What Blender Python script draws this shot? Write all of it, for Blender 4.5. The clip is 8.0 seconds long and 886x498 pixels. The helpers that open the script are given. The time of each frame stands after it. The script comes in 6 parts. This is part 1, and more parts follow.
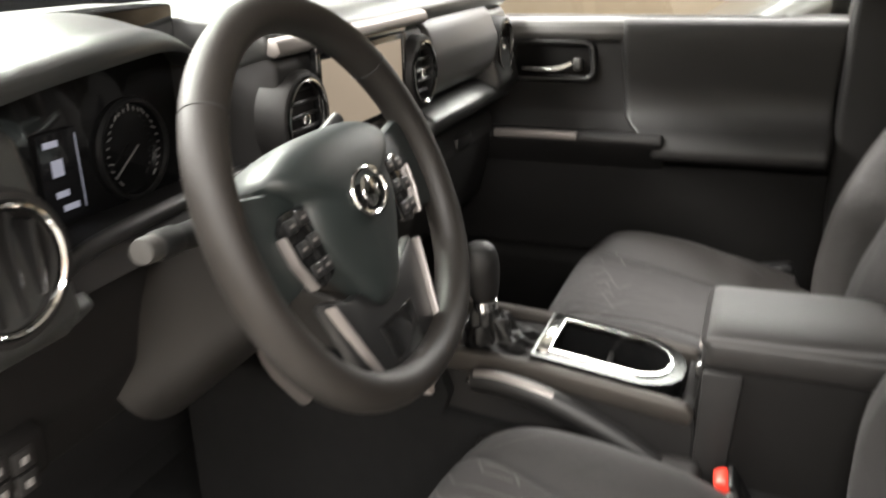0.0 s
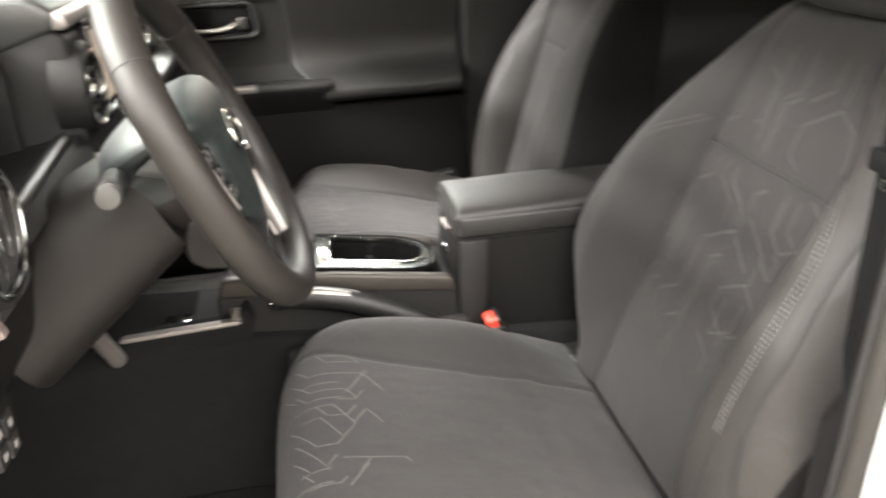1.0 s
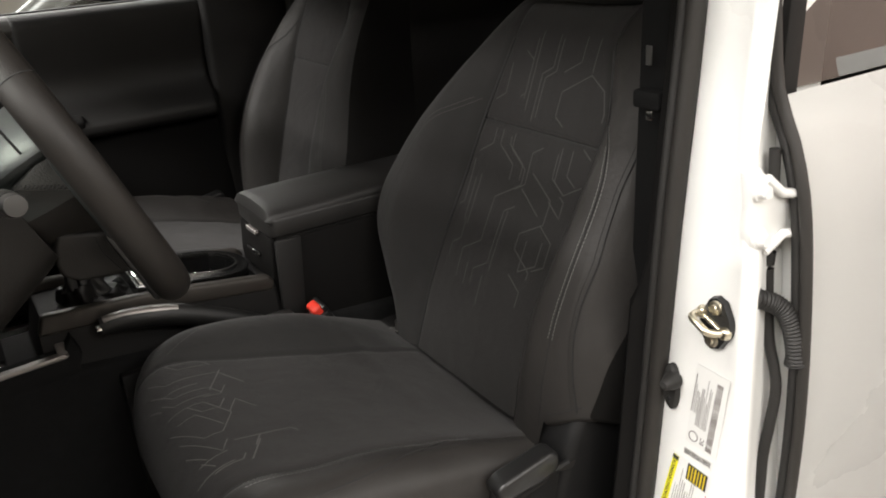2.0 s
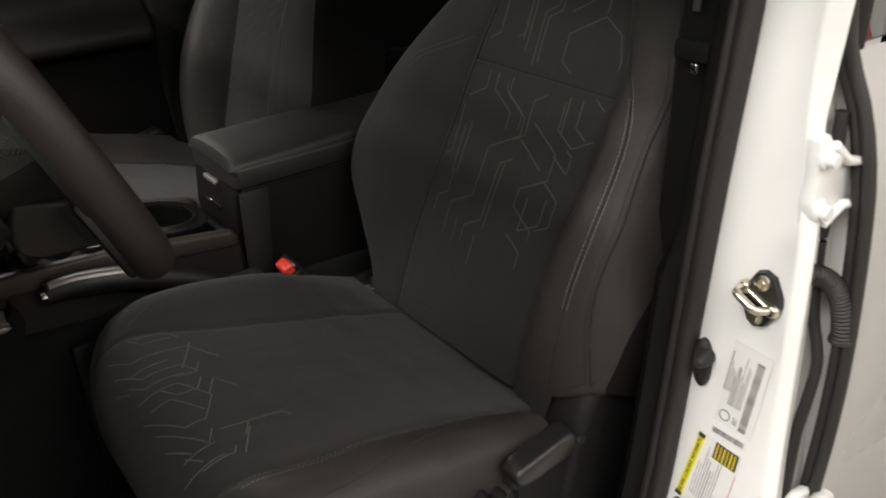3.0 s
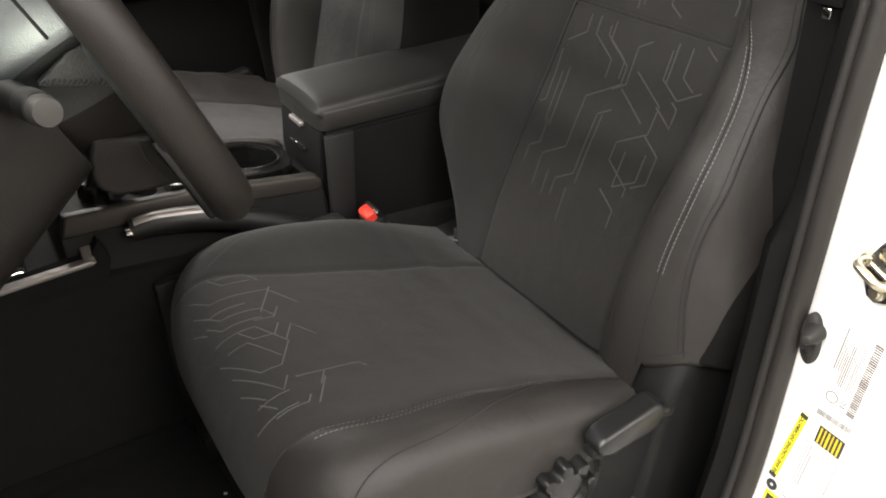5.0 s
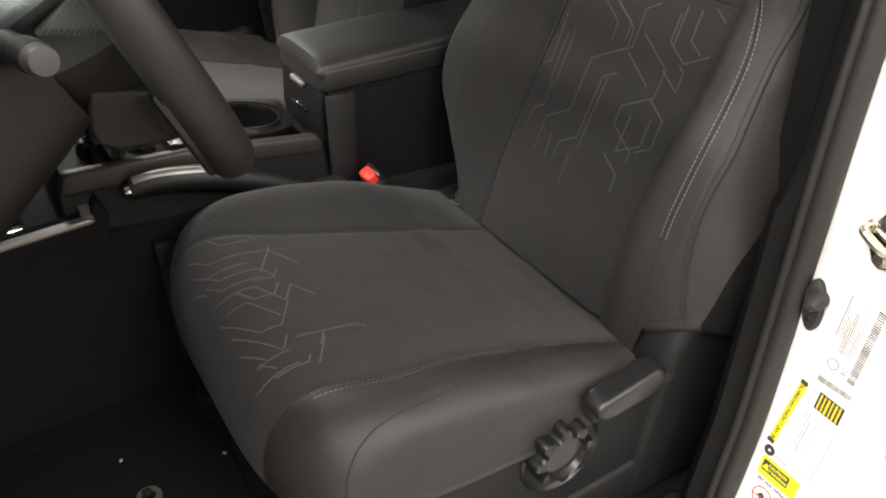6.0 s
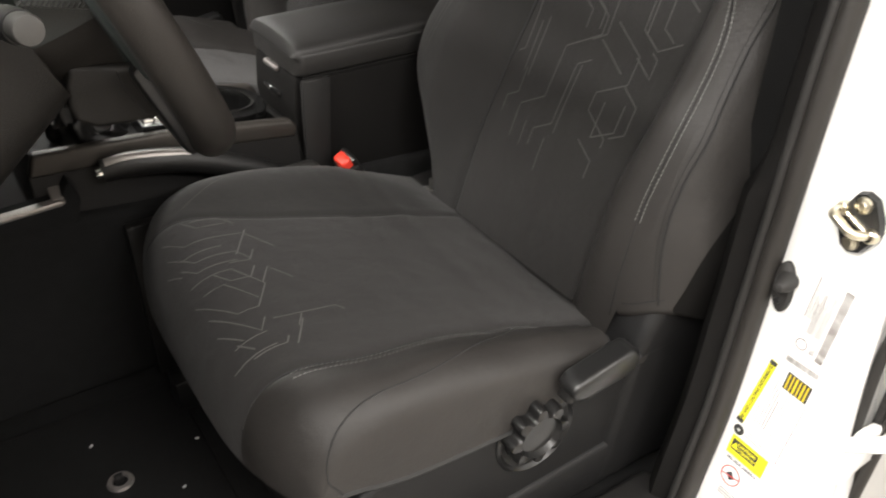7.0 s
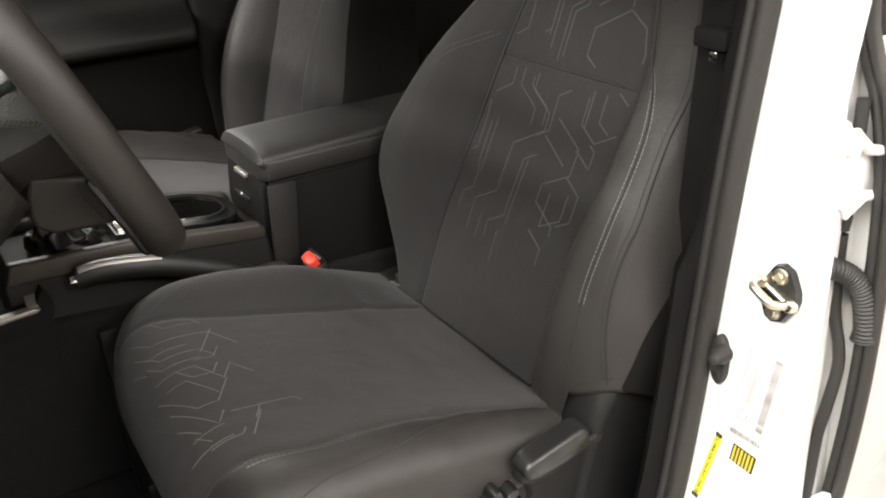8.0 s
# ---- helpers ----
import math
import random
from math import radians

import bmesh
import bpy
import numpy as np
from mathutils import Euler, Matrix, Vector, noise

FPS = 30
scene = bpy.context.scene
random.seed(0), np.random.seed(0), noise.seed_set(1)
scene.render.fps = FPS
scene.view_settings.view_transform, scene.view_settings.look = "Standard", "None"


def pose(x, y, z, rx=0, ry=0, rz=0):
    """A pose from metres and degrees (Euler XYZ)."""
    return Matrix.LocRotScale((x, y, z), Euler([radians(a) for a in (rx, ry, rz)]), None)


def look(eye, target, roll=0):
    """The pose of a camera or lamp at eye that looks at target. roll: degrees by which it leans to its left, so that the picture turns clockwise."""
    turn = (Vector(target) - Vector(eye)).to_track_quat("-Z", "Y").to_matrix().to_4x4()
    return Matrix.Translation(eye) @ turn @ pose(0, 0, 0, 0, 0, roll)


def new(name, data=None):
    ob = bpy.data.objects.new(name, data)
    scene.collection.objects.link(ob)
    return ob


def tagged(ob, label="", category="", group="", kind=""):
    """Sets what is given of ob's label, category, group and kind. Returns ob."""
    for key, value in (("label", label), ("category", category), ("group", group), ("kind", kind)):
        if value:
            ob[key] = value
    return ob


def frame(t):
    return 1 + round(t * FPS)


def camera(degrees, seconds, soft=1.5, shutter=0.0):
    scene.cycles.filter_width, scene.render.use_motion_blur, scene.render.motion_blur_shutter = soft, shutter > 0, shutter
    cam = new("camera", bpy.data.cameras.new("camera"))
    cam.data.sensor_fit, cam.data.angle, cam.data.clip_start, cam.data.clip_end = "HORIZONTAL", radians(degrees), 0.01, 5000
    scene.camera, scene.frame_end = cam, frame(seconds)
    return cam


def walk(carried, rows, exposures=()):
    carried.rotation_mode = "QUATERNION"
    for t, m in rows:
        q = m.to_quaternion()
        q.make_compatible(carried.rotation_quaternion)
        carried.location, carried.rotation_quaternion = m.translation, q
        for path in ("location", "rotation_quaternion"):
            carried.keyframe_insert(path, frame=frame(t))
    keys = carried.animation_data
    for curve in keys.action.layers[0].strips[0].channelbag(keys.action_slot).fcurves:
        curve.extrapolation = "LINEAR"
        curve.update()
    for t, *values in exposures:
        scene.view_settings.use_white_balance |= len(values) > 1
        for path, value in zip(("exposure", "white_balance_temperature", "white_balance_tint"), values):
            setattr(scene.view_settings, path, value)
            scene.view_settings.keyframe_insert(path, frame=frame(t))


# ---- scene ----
cam = camera(56.0, 8.0, soft=1.8, shutter=0.5)
PATH = [
    (0, (0.3195, -0.615, 0.852), (-0.3546, 1.1391, 0.1675), -1.47),
    (0.2, (0.305, -0.6789, 0.859), (-0.3064, 1.078, 0.1243), -3.00),
    (0.5, (0.2503, -0.7565, 0.8639), (-0.1394, 1.0506, 0.1007), -1.86),
    (1, (0.0849, -0.8365, 0.8654), (0.3757, 0.978, 0.0759), -2.97),
    (1.5, (-0.0347, -0.8923, 0.867), (0.7307, 0.7907, 0.1041), -1.98),
    (1.7, (-0.0722, -0.9241, 0.8522), (0.805, 0.715, 0.1148), -3.33),
    (2.8, (-0.1334, -0.8015, 0.8657), (0.8785, 0.6774, -0.0227), -3.07),
    (3, (-0.1311, -0.7631, 0.8597), (0.9252, 0.6582, -0.07), -1.91),
    (3.5, (-0.1032, -0.7361, 0.854), (0.8536, 0.7363, -0.1033), -3.96),
    (4, (-0.1011, -0.7214, 0.8518), (0.767, 0.7319, -0.2133), -3.83),
    (4.5, (-0.111, -0.7275, 0.8457), (0.7603, 0.7553, -0.1752), -2.91),
    (6, (-0.1132, -0.7226, 0.8298), (0.725, 0.7296, -0.2605), -1.70),
    (6.5, (-0.1133, -0.7231, 0.8273), (0.6957, 0.7133, -0.3051), -2.02),
    (7, (-0.1325, -0.7244, 0.8223), (0.7769, 0.6753, -0.2794), 0.23),
    (7.5, (-0.1433, -0.7351, 0.8317), (0.8872, 0.69, -0.1208), -0.76),
    (8, (-0.1066, -0.7933, 0.8311), (0.8623, 0.7126, -0.0595), -2.32),
]
EXPOSURES = [(0.0, 1.25), (0.5, 1.62), (1.0, 1.75), (1.5, 0.8), (1.7, 0.25), (2.8, -0.9), (3.0, -0.75), (3.2, -0.52), (3.5, -0.10), (4.0, 0.34), (4.5, 0.42), (6.5, 0.30), (7.5, 0.43), (8.0, 0.56)]
walk(cam, [(t, look(eye, target, roll)) for t, eye, target, roll in PATH], EXPOSURES)

# ---------------------------------------------------------------- light
# A closed show hall: assumed rows of ceiling panels, none in view, light the truck through its open door, windows and
# windscreen.
world = bpy.data.worlds.new("world")
scene.world = world
world.use_nodes = True
world.node_tree.nodes["Background"].inputs[0].default_value = (0.9, 0.95, 1.0, 1)
world.node_tree.nodes["Background"].inputs[1].default_value = 0.03

HALL_CEILING, GROUND = 3.0, -0.62


def panel_lamp(x, y, sx, sy, watts):
    lamp = bpy.data.lights.new("added_hall_lamp", "AREA")
    lamp.shape, lamp.size, lamp.size_y, lamp.energy = "RECTANGLE", sx, sy, watts
    lamp.color = (1.0, 0.962, 0.922)
    ob = new("added_hall_lamp", lamp)
    ob.matrix_world = pose(x, y, HALL_CEILING - 0.06)


# Unseen panels, placed by what they brighten; the last added for wall and door.
LAMPS = [(-0.3, -2.5, 2.8, 0.6, 120), (1.2, -4.5, 2.6, 0.6, 200), (-2.1, -1.7, 0.6, 1.6, 110), (-2.1, 0.7, 1.4, 2.8, 680), (-4.6, 0.4, 0.8, 3.6, 600), (-0.2, 2.5, 2.8, 0.8, 190), (0.7, 5.4, 3.2, 1.0, 330), (4.6, -4.0, 0.8, 2.8, 260)]
for spec in LAMPS:
    panel_lamp(*spec)


# ---------------------------------------------------------------- materials
def nodes_of(name):
    m = bpy.data.materials.new(name)
    m.use_nodes = True
    return m, m.node_tree.nodes, m.node_tree.links, m.node_tree.nodes["Principled BSDF"]


def surface(name, colour, rough=0.5, metal=0.0, vary=0.15, scale=6.0, grain=400.0, bump=0.15, coat=0.0, spec=0.5, second=None, weave=False, sheen=0.0, depth=0.001, ripple=0.0):
    """A worn, grained surface: colour clouds at one scale, fine relief at another."""
    m, n, l, p = nodes_of(name)
    tc = n.new("ShaderNodeTexCoord")
    cloud = n.new("ShaderNodeTexNoise")
    cloud.inputs["Scale"].default_value, cloud.inputs["Detail"].default_value = scale, 6
    l.new(tc.outputs["Object"], cloud.inputs["Vector"])
    ramp = n.new("ShaderNodeMix")
    ramp.data_type = "RGBA"
    a, b = [c * (1 - vary) for c in colour], second or [min(1, c * (1 + vary)) for c in colour]
    ramp.inputs["A"].default_value, ramp.inputs["B"].default_value = (*a, 1), (*b, 1)
    l.new(cloud.outputs["Fac"], ramp.inputs["Factor"])
    l.new(ramp.outputs["Result"], p.inputs["Base Color"])
    fine = n.new("ShaderNodeTexVoronoi" if weave == "grain" else "ShaderNodeTexNoise")
    fine.inputs["Scale"].default_value = grain
    l.new(tc.outputs["Object"], fine.inputs["Vector"])
    height = fine.outputs[0]
    if weave is True:
        waves = []
        for d in ("X", "Y"):
            w = n.new("ShaderNodeTexWave")
            w.bands_direction = d
            w.inputs["Scale"].default_value, w.inputs["Distortion"].default_value = grain, 0.6
            l.new(tc.outputs["Object"], w.inputs["Vector"])
            waves.append(w)
        mul = n.new("ShaderNodeMath")
        mul.operation = "MULTIPLY"
        l.new(waves[0].outputs["Fac"], mul.inputs[0])
        l.new(waves[1].outputs["Fac"], mul.inputs[1])
        height = mul.outputs[0]
    bm_ = n.new("ShaderNodeBump")
    bm_.inputs["Strength"].default_value, bm_.inputs["Distance"].default_value = bump, depth
    l.new(height, bm_.inputs["Height"])
    if ripple:
        # slack and hand-worn unevenness of cloth
        broad = n.new("ShaderNodeTexNoise")
        broad.inputs["Scale"].default_value, broad.inputs["Detail"].default_value = 26, 3
        l.new(tc.outputs["Object"], broad.inputs["Vector"])
        slack = n.new("ShaderNodeBump")
        slack.inputs["Strength"].default_value, slack.inputs["Distance"].default_value = ripple, 0.006
        l.new(broad.outputs["Fac"], slack.inputs["Height"])
        l.new(slack.outputs["Normal"], bm_.inputs["Normal"])
    l.new(bm_.outputs["Normal"], p.inputs["Normal"])
    rr = n.new("ShaderNodeMapRange")
    rr.inputs["To Min"].default_value, rr.inputs["To Max"].default_value = max(0.02, rough - 0.07), min(1, rough + 0.07)
    l.new(cloud.outputs["Fac"], rr.inputs["Value"])
    l.new(rr.outputs["Result"], p.inputs["Roughness"])
    p.inputs["Metallic"].default_value = metal
    p.inputs["Specular IOR Level"].default_value = spec
    p.inputs["Coat Weight"].default_value = coat
    p.inputs["Sheen Weight"].default_value = sheen
    return m


def glass_like(name, colour, rough=0.0, ior=1.45):
    m, n, l, p = nodes_of(name)
    out = n["Material Output"]
    tr, gl, mix, fr = n.new("ShaderNodeBsdfTransparent"), n.new("ShaderNodeBsdfGlossy"), n.new("ShaderNodeMixShader"), n.new("ShaderNodeFresnel")
    tr.inputs[0].default_value = (*colour, 1)
    gl.inputs["Roughness"].default_value = rough
    fr.inputs[0].default_value = ior
    l.new(fr.outputs[0], mix.inputs[0])
    l.new(tr.outputs[0], mix.inputs[1])
    l.new(gl.outputs[0], mix.inputs[2])
    l.new(mix.outputs[0], out.inputs["Surface"])
    return m


def glow(name, colour, strength):
    m, n, l, p = nodes_of(name)
    p.inputs["Base Color"].default_value = (*colour, 1)
    p.inputs["Emission Color"].default_value = (*colour, 1)
    p.inputs["Emission Strength"].default_value = strength
    return m


FABRIC = surface("seat_fabric", (0.0222, 0.0208, 0.0201), 0.85, vary=0.22, scale=34, ripple=0.4, grain=700, bump=0.35, weave=True, sheen=0.06, spec=0.28)
KNIT = surface("seat_knit", (0.0205, 0.0197, 0.0191), 0.8, vary=0.22, scale=30, ripple=0.35, grain=1100, bump=0.3, sheen=0.06, spec=0.3)
LEATHERETTE = surface("seat_leatherette", (0.0240, 0.0220, 0.0205), 0.54, vary=0.2, scale=12, ripple=0.35, grain=900, bump=0.18, weave="grain", spec=0.38)
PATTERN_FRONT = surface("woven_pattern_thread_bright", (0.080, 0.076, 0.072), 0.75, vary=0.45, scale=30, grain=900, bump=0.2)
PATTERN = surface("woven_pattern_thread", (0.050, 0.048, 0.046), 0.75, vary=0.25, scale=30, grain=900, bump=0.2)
PATTERN_DULL = surface("woven_pattern_thread_dull", (0.034, 0.033, 0.032), 0.8, vary=0.3, scale=30, grain=900, bump=0.2)
THREAD = surface("pale_stitch_thread", (0.22, 0.22, 0.21), 0.7, vary=0.2, scale=80)
WEBBING = surface("black_belt_webbing", (0.006, 0.006, 0.006), 0.85, vary=0.2, spec=0.1, grain=1200, bump=0.3)
SEAM = surface("dark_piping", (0.012, 0.012, 0.012), 0.7, grain=900)
PLASTIC = surface("black_grained_plastic", (0.0118, 0.0112, 0.0108), 0.6, vary=0.2, spec=0.30, grain=900, bump=0.22, weave="grain")
PLASTIC_SOFT = surface("soft_dash_plastic", (0.026, 0.027, 0.026), 0.36, spec=0.7, vary=0.12, grain=700, bump=0.25, weave="grain")
PLASTIC_GREY = surface("grey_satin_plastic", (0.085, 0.083, 0.08), 0.42, vary=0.1, grain=700, bump=0.1)
PLASTIC_SMOOTH = surface("black_smooth_plastic", (0.010, 0.010, 0.010), 0.36, vary=0.15, grain=500, bump=0.04)
PIANO = surface("gloss_black", (0.008, 0.008, 0.008), 0.12, vary=0.2, grain=300, bump=0.01, coat=0.6)
SHROUD = surface("column_plastic", (0.0062, 0.0053, 0.0043), 0.55, vary=0.2, spec=0.35, grain=800, bump=0.2, weave="grain")
# Paler than the wheel leather: greenish windscreen light is put into its colour.
WRAP_LIT = surface("perforated_wrap_lit", (0.040, 0.042, 0.039), 0.42, vary=0.25, spec=0.5, scale=30, grain=520, bump=0.5, weave="grain")
LEATHER_WHEEL = surface("wheel_leather", (0.0140, 0.0123, 0.0107), 0.52, vary=0.2, spec=0.32, scale=12, grain=850, bump=0.15, weave="grain")
LID = surface("armrest_leatherette", (0.0108, 0.0099, 0.0092), 0.55, vary=0.15, scale=9, grain=900, bump=0.15, weave="grain", spec=0.62)
KNOB = surface("knob_plastic", (0.0090, 0.0088, 0.0088), 0.30, vary=0.2, spec=0.5, grain=700, bump=0.06)
SHIELD = surface("black_shield_plastic", (0.0075, 0.0074, 0.0076), 0.55, vary=0.2, spec=0.28, grain=900, bump=0.22, weave="grain")
DOOR_VINYL = surface("door_inset_vinyl", (0.0110, 0.0104, 0.0100), 0.52, vary=0.2, spec=0.4, grain=900, bump=0.2, weave="grain")
MATTE = surface("black_matt_plastic", (0.0060, 0.0056, 0.0053), 0.68, vary=0.2, spec=0.12, grain=900, bump=0.22, weave="grain")
CAP_GREY = surface("dark_grey_plastic", (0.030, 0.029, 0.027), 0.5, vary=0.1, grain=700, bump=0.1)
PAD = surface("airbag_cover_plastic", (0.0120, 0.0160, 0.0152), 0.46, vary=0.12, spec=0.55, grain=800, bump=0.18, weave="grain")
BOOT = surface("boot_leather", (0.0075, 0.0072, 0.0070), 0.5, vary=0.25, scale=30, grain=700, bump=0.25, weave="grain", spec=0.5)
WELL = surface("well_gloss_black", (0.005, 0.005, 0.005), 0.22, vary=0.2, grain=300, bump=0.02, spec=0.4)
BRIGHT_RIM = surface("bright_rim", (0.84, 0.83, 0.81), 0.18, metal=1.0, vary=0.15, grain=260, bump=0.12)
CHROME = surface("chrome", (0.82, 0.82, 0.80), 0.12, metal=1.0, vary=0.04, grain=200, bump=0.02)
SATIN = surface("satin_silver", (0.28, 0.258, 0.246), 0.44, metal=0.65, vary=0.08, grain=900, bump=0.04)
BRONZE = surface("dark_satin_trim", (0.044, 0.039, 0.034), 0.50, metal=0.4, vary=0.1, grain=900, bump=0.03)
ACCENT = surface("rosy_satin_accent", (0.150, 0.122, 0.112), 0.42, metal=0.5, vary=0.08, grain=900, bump=0.04)
ZINC = surface("zinc_plated_steel", (0.72, 0.66, 0.52), 0.28, metal=1.0, vary=0.15, scale=30, grain=400, bump=0.1)
PAINT = surface("white_car_paint", (0.80, 0.80, 0.78), 0.28, vary=0.02, scale=3, grain=900, bump=0.01, coat=0.5)
RUBBER = surface("black_rubber", (0.014, 0.013, 0.012), 0.62, vary=0.2, scale=20, grain=600, bump=0.2)
TRIM_BROWN = surface("dark_grey_seal", (0.0185, 0.0165, 0.0145), 0.55, vary=0.2, scale=14, grain=600, bump=0.2)
CARPET = surface("black_carpet", (0.012, 0.012, 0.012), 0.95, vary=0.4, scale=60, grain=1500, bump=0.8, depth=0.003, spec=0.2)
RED = surface("red_plastic", (0.75, 0.05, 0.03), 0.35, vary=0.1, grain=400, bump=0.03)
PAPER = surface("label_paper", (0.74, 0.74, 0.72), 0.55, vary=0.03, grain=400, bump=0.03)
YELLOW = surface("label_yellow", (0.80, 0.74, 0.02), 0.5, vary=0.06, grain=400, bump=0.03)
ORANGE = surface("label_orange", (0.66, 0.50, 0.02), 0.5, vary=0.06, grain=400, bump=0.03)
INK = surface("label_ink", (0.03, 0.03, 0.03), 0.6, vary=0.3, grain=400, bump=0.02)
INK_PALE = surface("label_brown_ink", (0.13, 0.11, 0.10), 0.6, vary=0.3, grain=400, bump=0.02)
# Dark print made grey: the glare washing it out is in the colour.
INK_WASHED = surface("label_washed_ink", (0.20, 0.19, 0.18), 0.6, vary=0.3, grain=400, bump=0.02)
INK_RED = surface("label_red_ink", (0.55, 0.06, 0.05), 0.6, vary=0.1, grain=400, bump=0.02)
GLASS = glass_like("window_glass", (0.90, 0.93, 0.91))
GLASS_FRONT = glass_like("windscreen_glass", (0.87, 0.93, 0.87))
GLASS_FILM = glass_like("reflective_privacy_glass", (0.22, 0.21, 0.20), 0.0, 2.4)
GLASS_TINT = glass_like("tinted_glass", (0.35, 0.33, 0.32))
SCREEN = surface("dark_touch_screen", (0.012, 0.012, 0.013), 0.10, vary=0.1, grain=100, bump=0.0, spec=0.8)
HEADLINER = surface("grey_headliner", (0.36, 0.35, 0.33), 0.9, vary=0.06, grain=900, bump=0.3)
CONCRETE = surface("hall_floor_tile", (0.24, 0.225, 0.205), 0.35, vary=0.12, scale=1.2, grain=80, bump=0.05)
WALL = surface("hall_wall_paint", (0.42, 0.395, 0.355), 0.8, vary=0.06, scale=1.5, grain=200, bump=0.05)
PINK = surface("rosy_wall_paint", (0.46, 0.365, 0.32), 0.8, vary=0.05, scale=1.5, grain=200, bump=0.05)
TAN = surface("tan_wall_panel", (0.080, 0.054, 0.031), 0.6, vary=0.15, scale=2.0, grain=120, bump=0.1)
DARK_PAINT = surface("dark_grey_car_paint", (0.020, 0.019, 0.018), 0.32, vary=0.1, grain=600, bump=0.01, coat=0.6)


# ---------------------------------------------------------------- mesh helpers
def part(name, bm, material, parent=None, label="", sharp=38, smooth=True):
    """Links a bmesh, built in world coordinates, as one mesh object under a thing or a part."""
    bmesh.ops.recalc_face_normals(bm, faces=bm.faces)
    me = bpy.data.meshes.new(name)
    bm.to_mesh(me)
    bm.free()
    me.materials.append(material)
    if smooth:
        for poly in me.polygons:
            poly.use_smooth = True
        me.set_sharp_from_angle(angle=radians(sharp))
    ob = new(name, me)
    if parent is not None:
        ob.parent = parent
        ob.matrix_parent_inverse = Matrix.Translation(-parent.location)
    if label:
        ob["label"] = label
    return ob


def thing(name, at, label, category, group="", kind=""):
    return tagged(new(name), label, category, group, kind) if at is None else placed(tagged(new(name), label, category, group, kind), at)


def placed(ob, at):
    ob.location = at
    ob.empty_display_size = 0.05
    return ob


def whole(name, bm, material, label, category, group="", kind="", sharp=38, smooth=True):
    return tagged(part(name, bm, material, None, "", sharp, smooth), label, category, group, kind)


def sheet(f, nu, nv, wrap_u=False, wrap_v=False):
    """A grid of quads over f(u, v), u and v from 0 to 1."""
    bm = bmesh.new()
    cu, cv = nu + (0 if wrap_u else 1), nv + (0 if wrap_v else 1)
    vs = [[bm.verts.new(f(i / nu, j / nv)) for j in range(cv)] for i in range(cu)]
    for i in range(nu):
        for j in range(nv):
            a, b = vs[i][j], vs[(i + 1) % cu][j]
            c, d = vs[(i + 1) % cu][(j + 1) % cv], vs[i][(j + 1) % cv]
            bm.faces.new((a, b, c, d))
    return bm


def cap_loops(bm):
    edges = [e for e in bm.edges if len(e.link_faces) == 1]
    if edges:
        bmesh.ops.holes_fill(bm, edges=edges, sides=0)
    return bm


def box(lo, hi, bevel=0.004, segs=2, m=None):
    bm = bmesh.new()
    bmesh.ops.create_cube(bm, size=1)
    lo, hi = Vector(lo), Vector(hi)
    for v in bm.verts:
        v.co = Vector([lo[k] + (v.co[k] + 0.5) * (hi[k] - lo[k]) for k in range(3)])
    if bevel:
        bmesh.ops.bevel(bm, geom=bm.edges[:], offset=bevel, segments=segs, affect="EDGES", profile=0.5, clamp_overlap=True)
    if m is not None:
        bm.transform(m)
    return bm


def prism(points, axis, lo, hi, bevel=0.004, segs=2, m=None):
    """A polygon in the plane across axis (x: (y, z), y: (x, z), z: (x, y)), drawn out from lo to hi."""
    bm = bmesh.new()

    def co(p, h):
        return {"x": (h, p[0], p[1]), "y": (p[0], h, p[1]), "z": (p[0], p[1], h)}[axis]

    a, b = [bm.verts.new(co(p, lo)) for p in points], [bm.verts.new(co(p, hi)) for p in points]
    k = len(points)
    bm.faces.new(a), bm.faces.new(b[::-1])
    for i in range(k):
        bm.faces.new((a[i], a[(i + 1) % k], b[(i + 1) % k], b[i]))
    bmesh.ops.recalc_face_normals(bm, faces=bm.faces)
    if bevel:
        bmesh.ops.bevel(bm, geom=bm.edges[:], offset=bevel, segments=segs, affect="EDGES", profile=0.5, clamp_overlap=True)
    if m is not None:
        bm.transform(m)
    return bm


def join(*bms):
    out = bmesh.new()
    for b in bms:
        me = bpy.data.meshes.new("tmp")
        b.to_mesh(me)
        b.free()
        out.from_mesh(me)
        bpy.data.meshes.remove(me)
    return out


def spline(points, n, closed=False):
    """A smooth line through the points (Catmull-Rom), n pieces to each span."""
    pts = [Vector(p) for p in points]
    out, k = [], len(pts)
    for i in range(k if closed else k - 1):
        if closed:
            p0, p1, p2, p3 = pts[i - 1], pts[i], pts[(i + 1) % k], pts[(i + 2) % k]
        else:
            p0, p1, p2, p3 = pts[max(i - 1, 0)], pts[i], pts[i + 1], pts[min(i + 2, k - 1)]
        for s in range(n):
            t = s / n
            out.append(0.5 * ((2 * p1) + (p2 - p0) * t + (2 * p0 - 5 * p1 + 4 * p2 - p3) * t * t + (3 * p1 - p0 - 3 * p2 + p3) * t ** 3))
    if not closed:
        out.append(pts[-1])
    return out


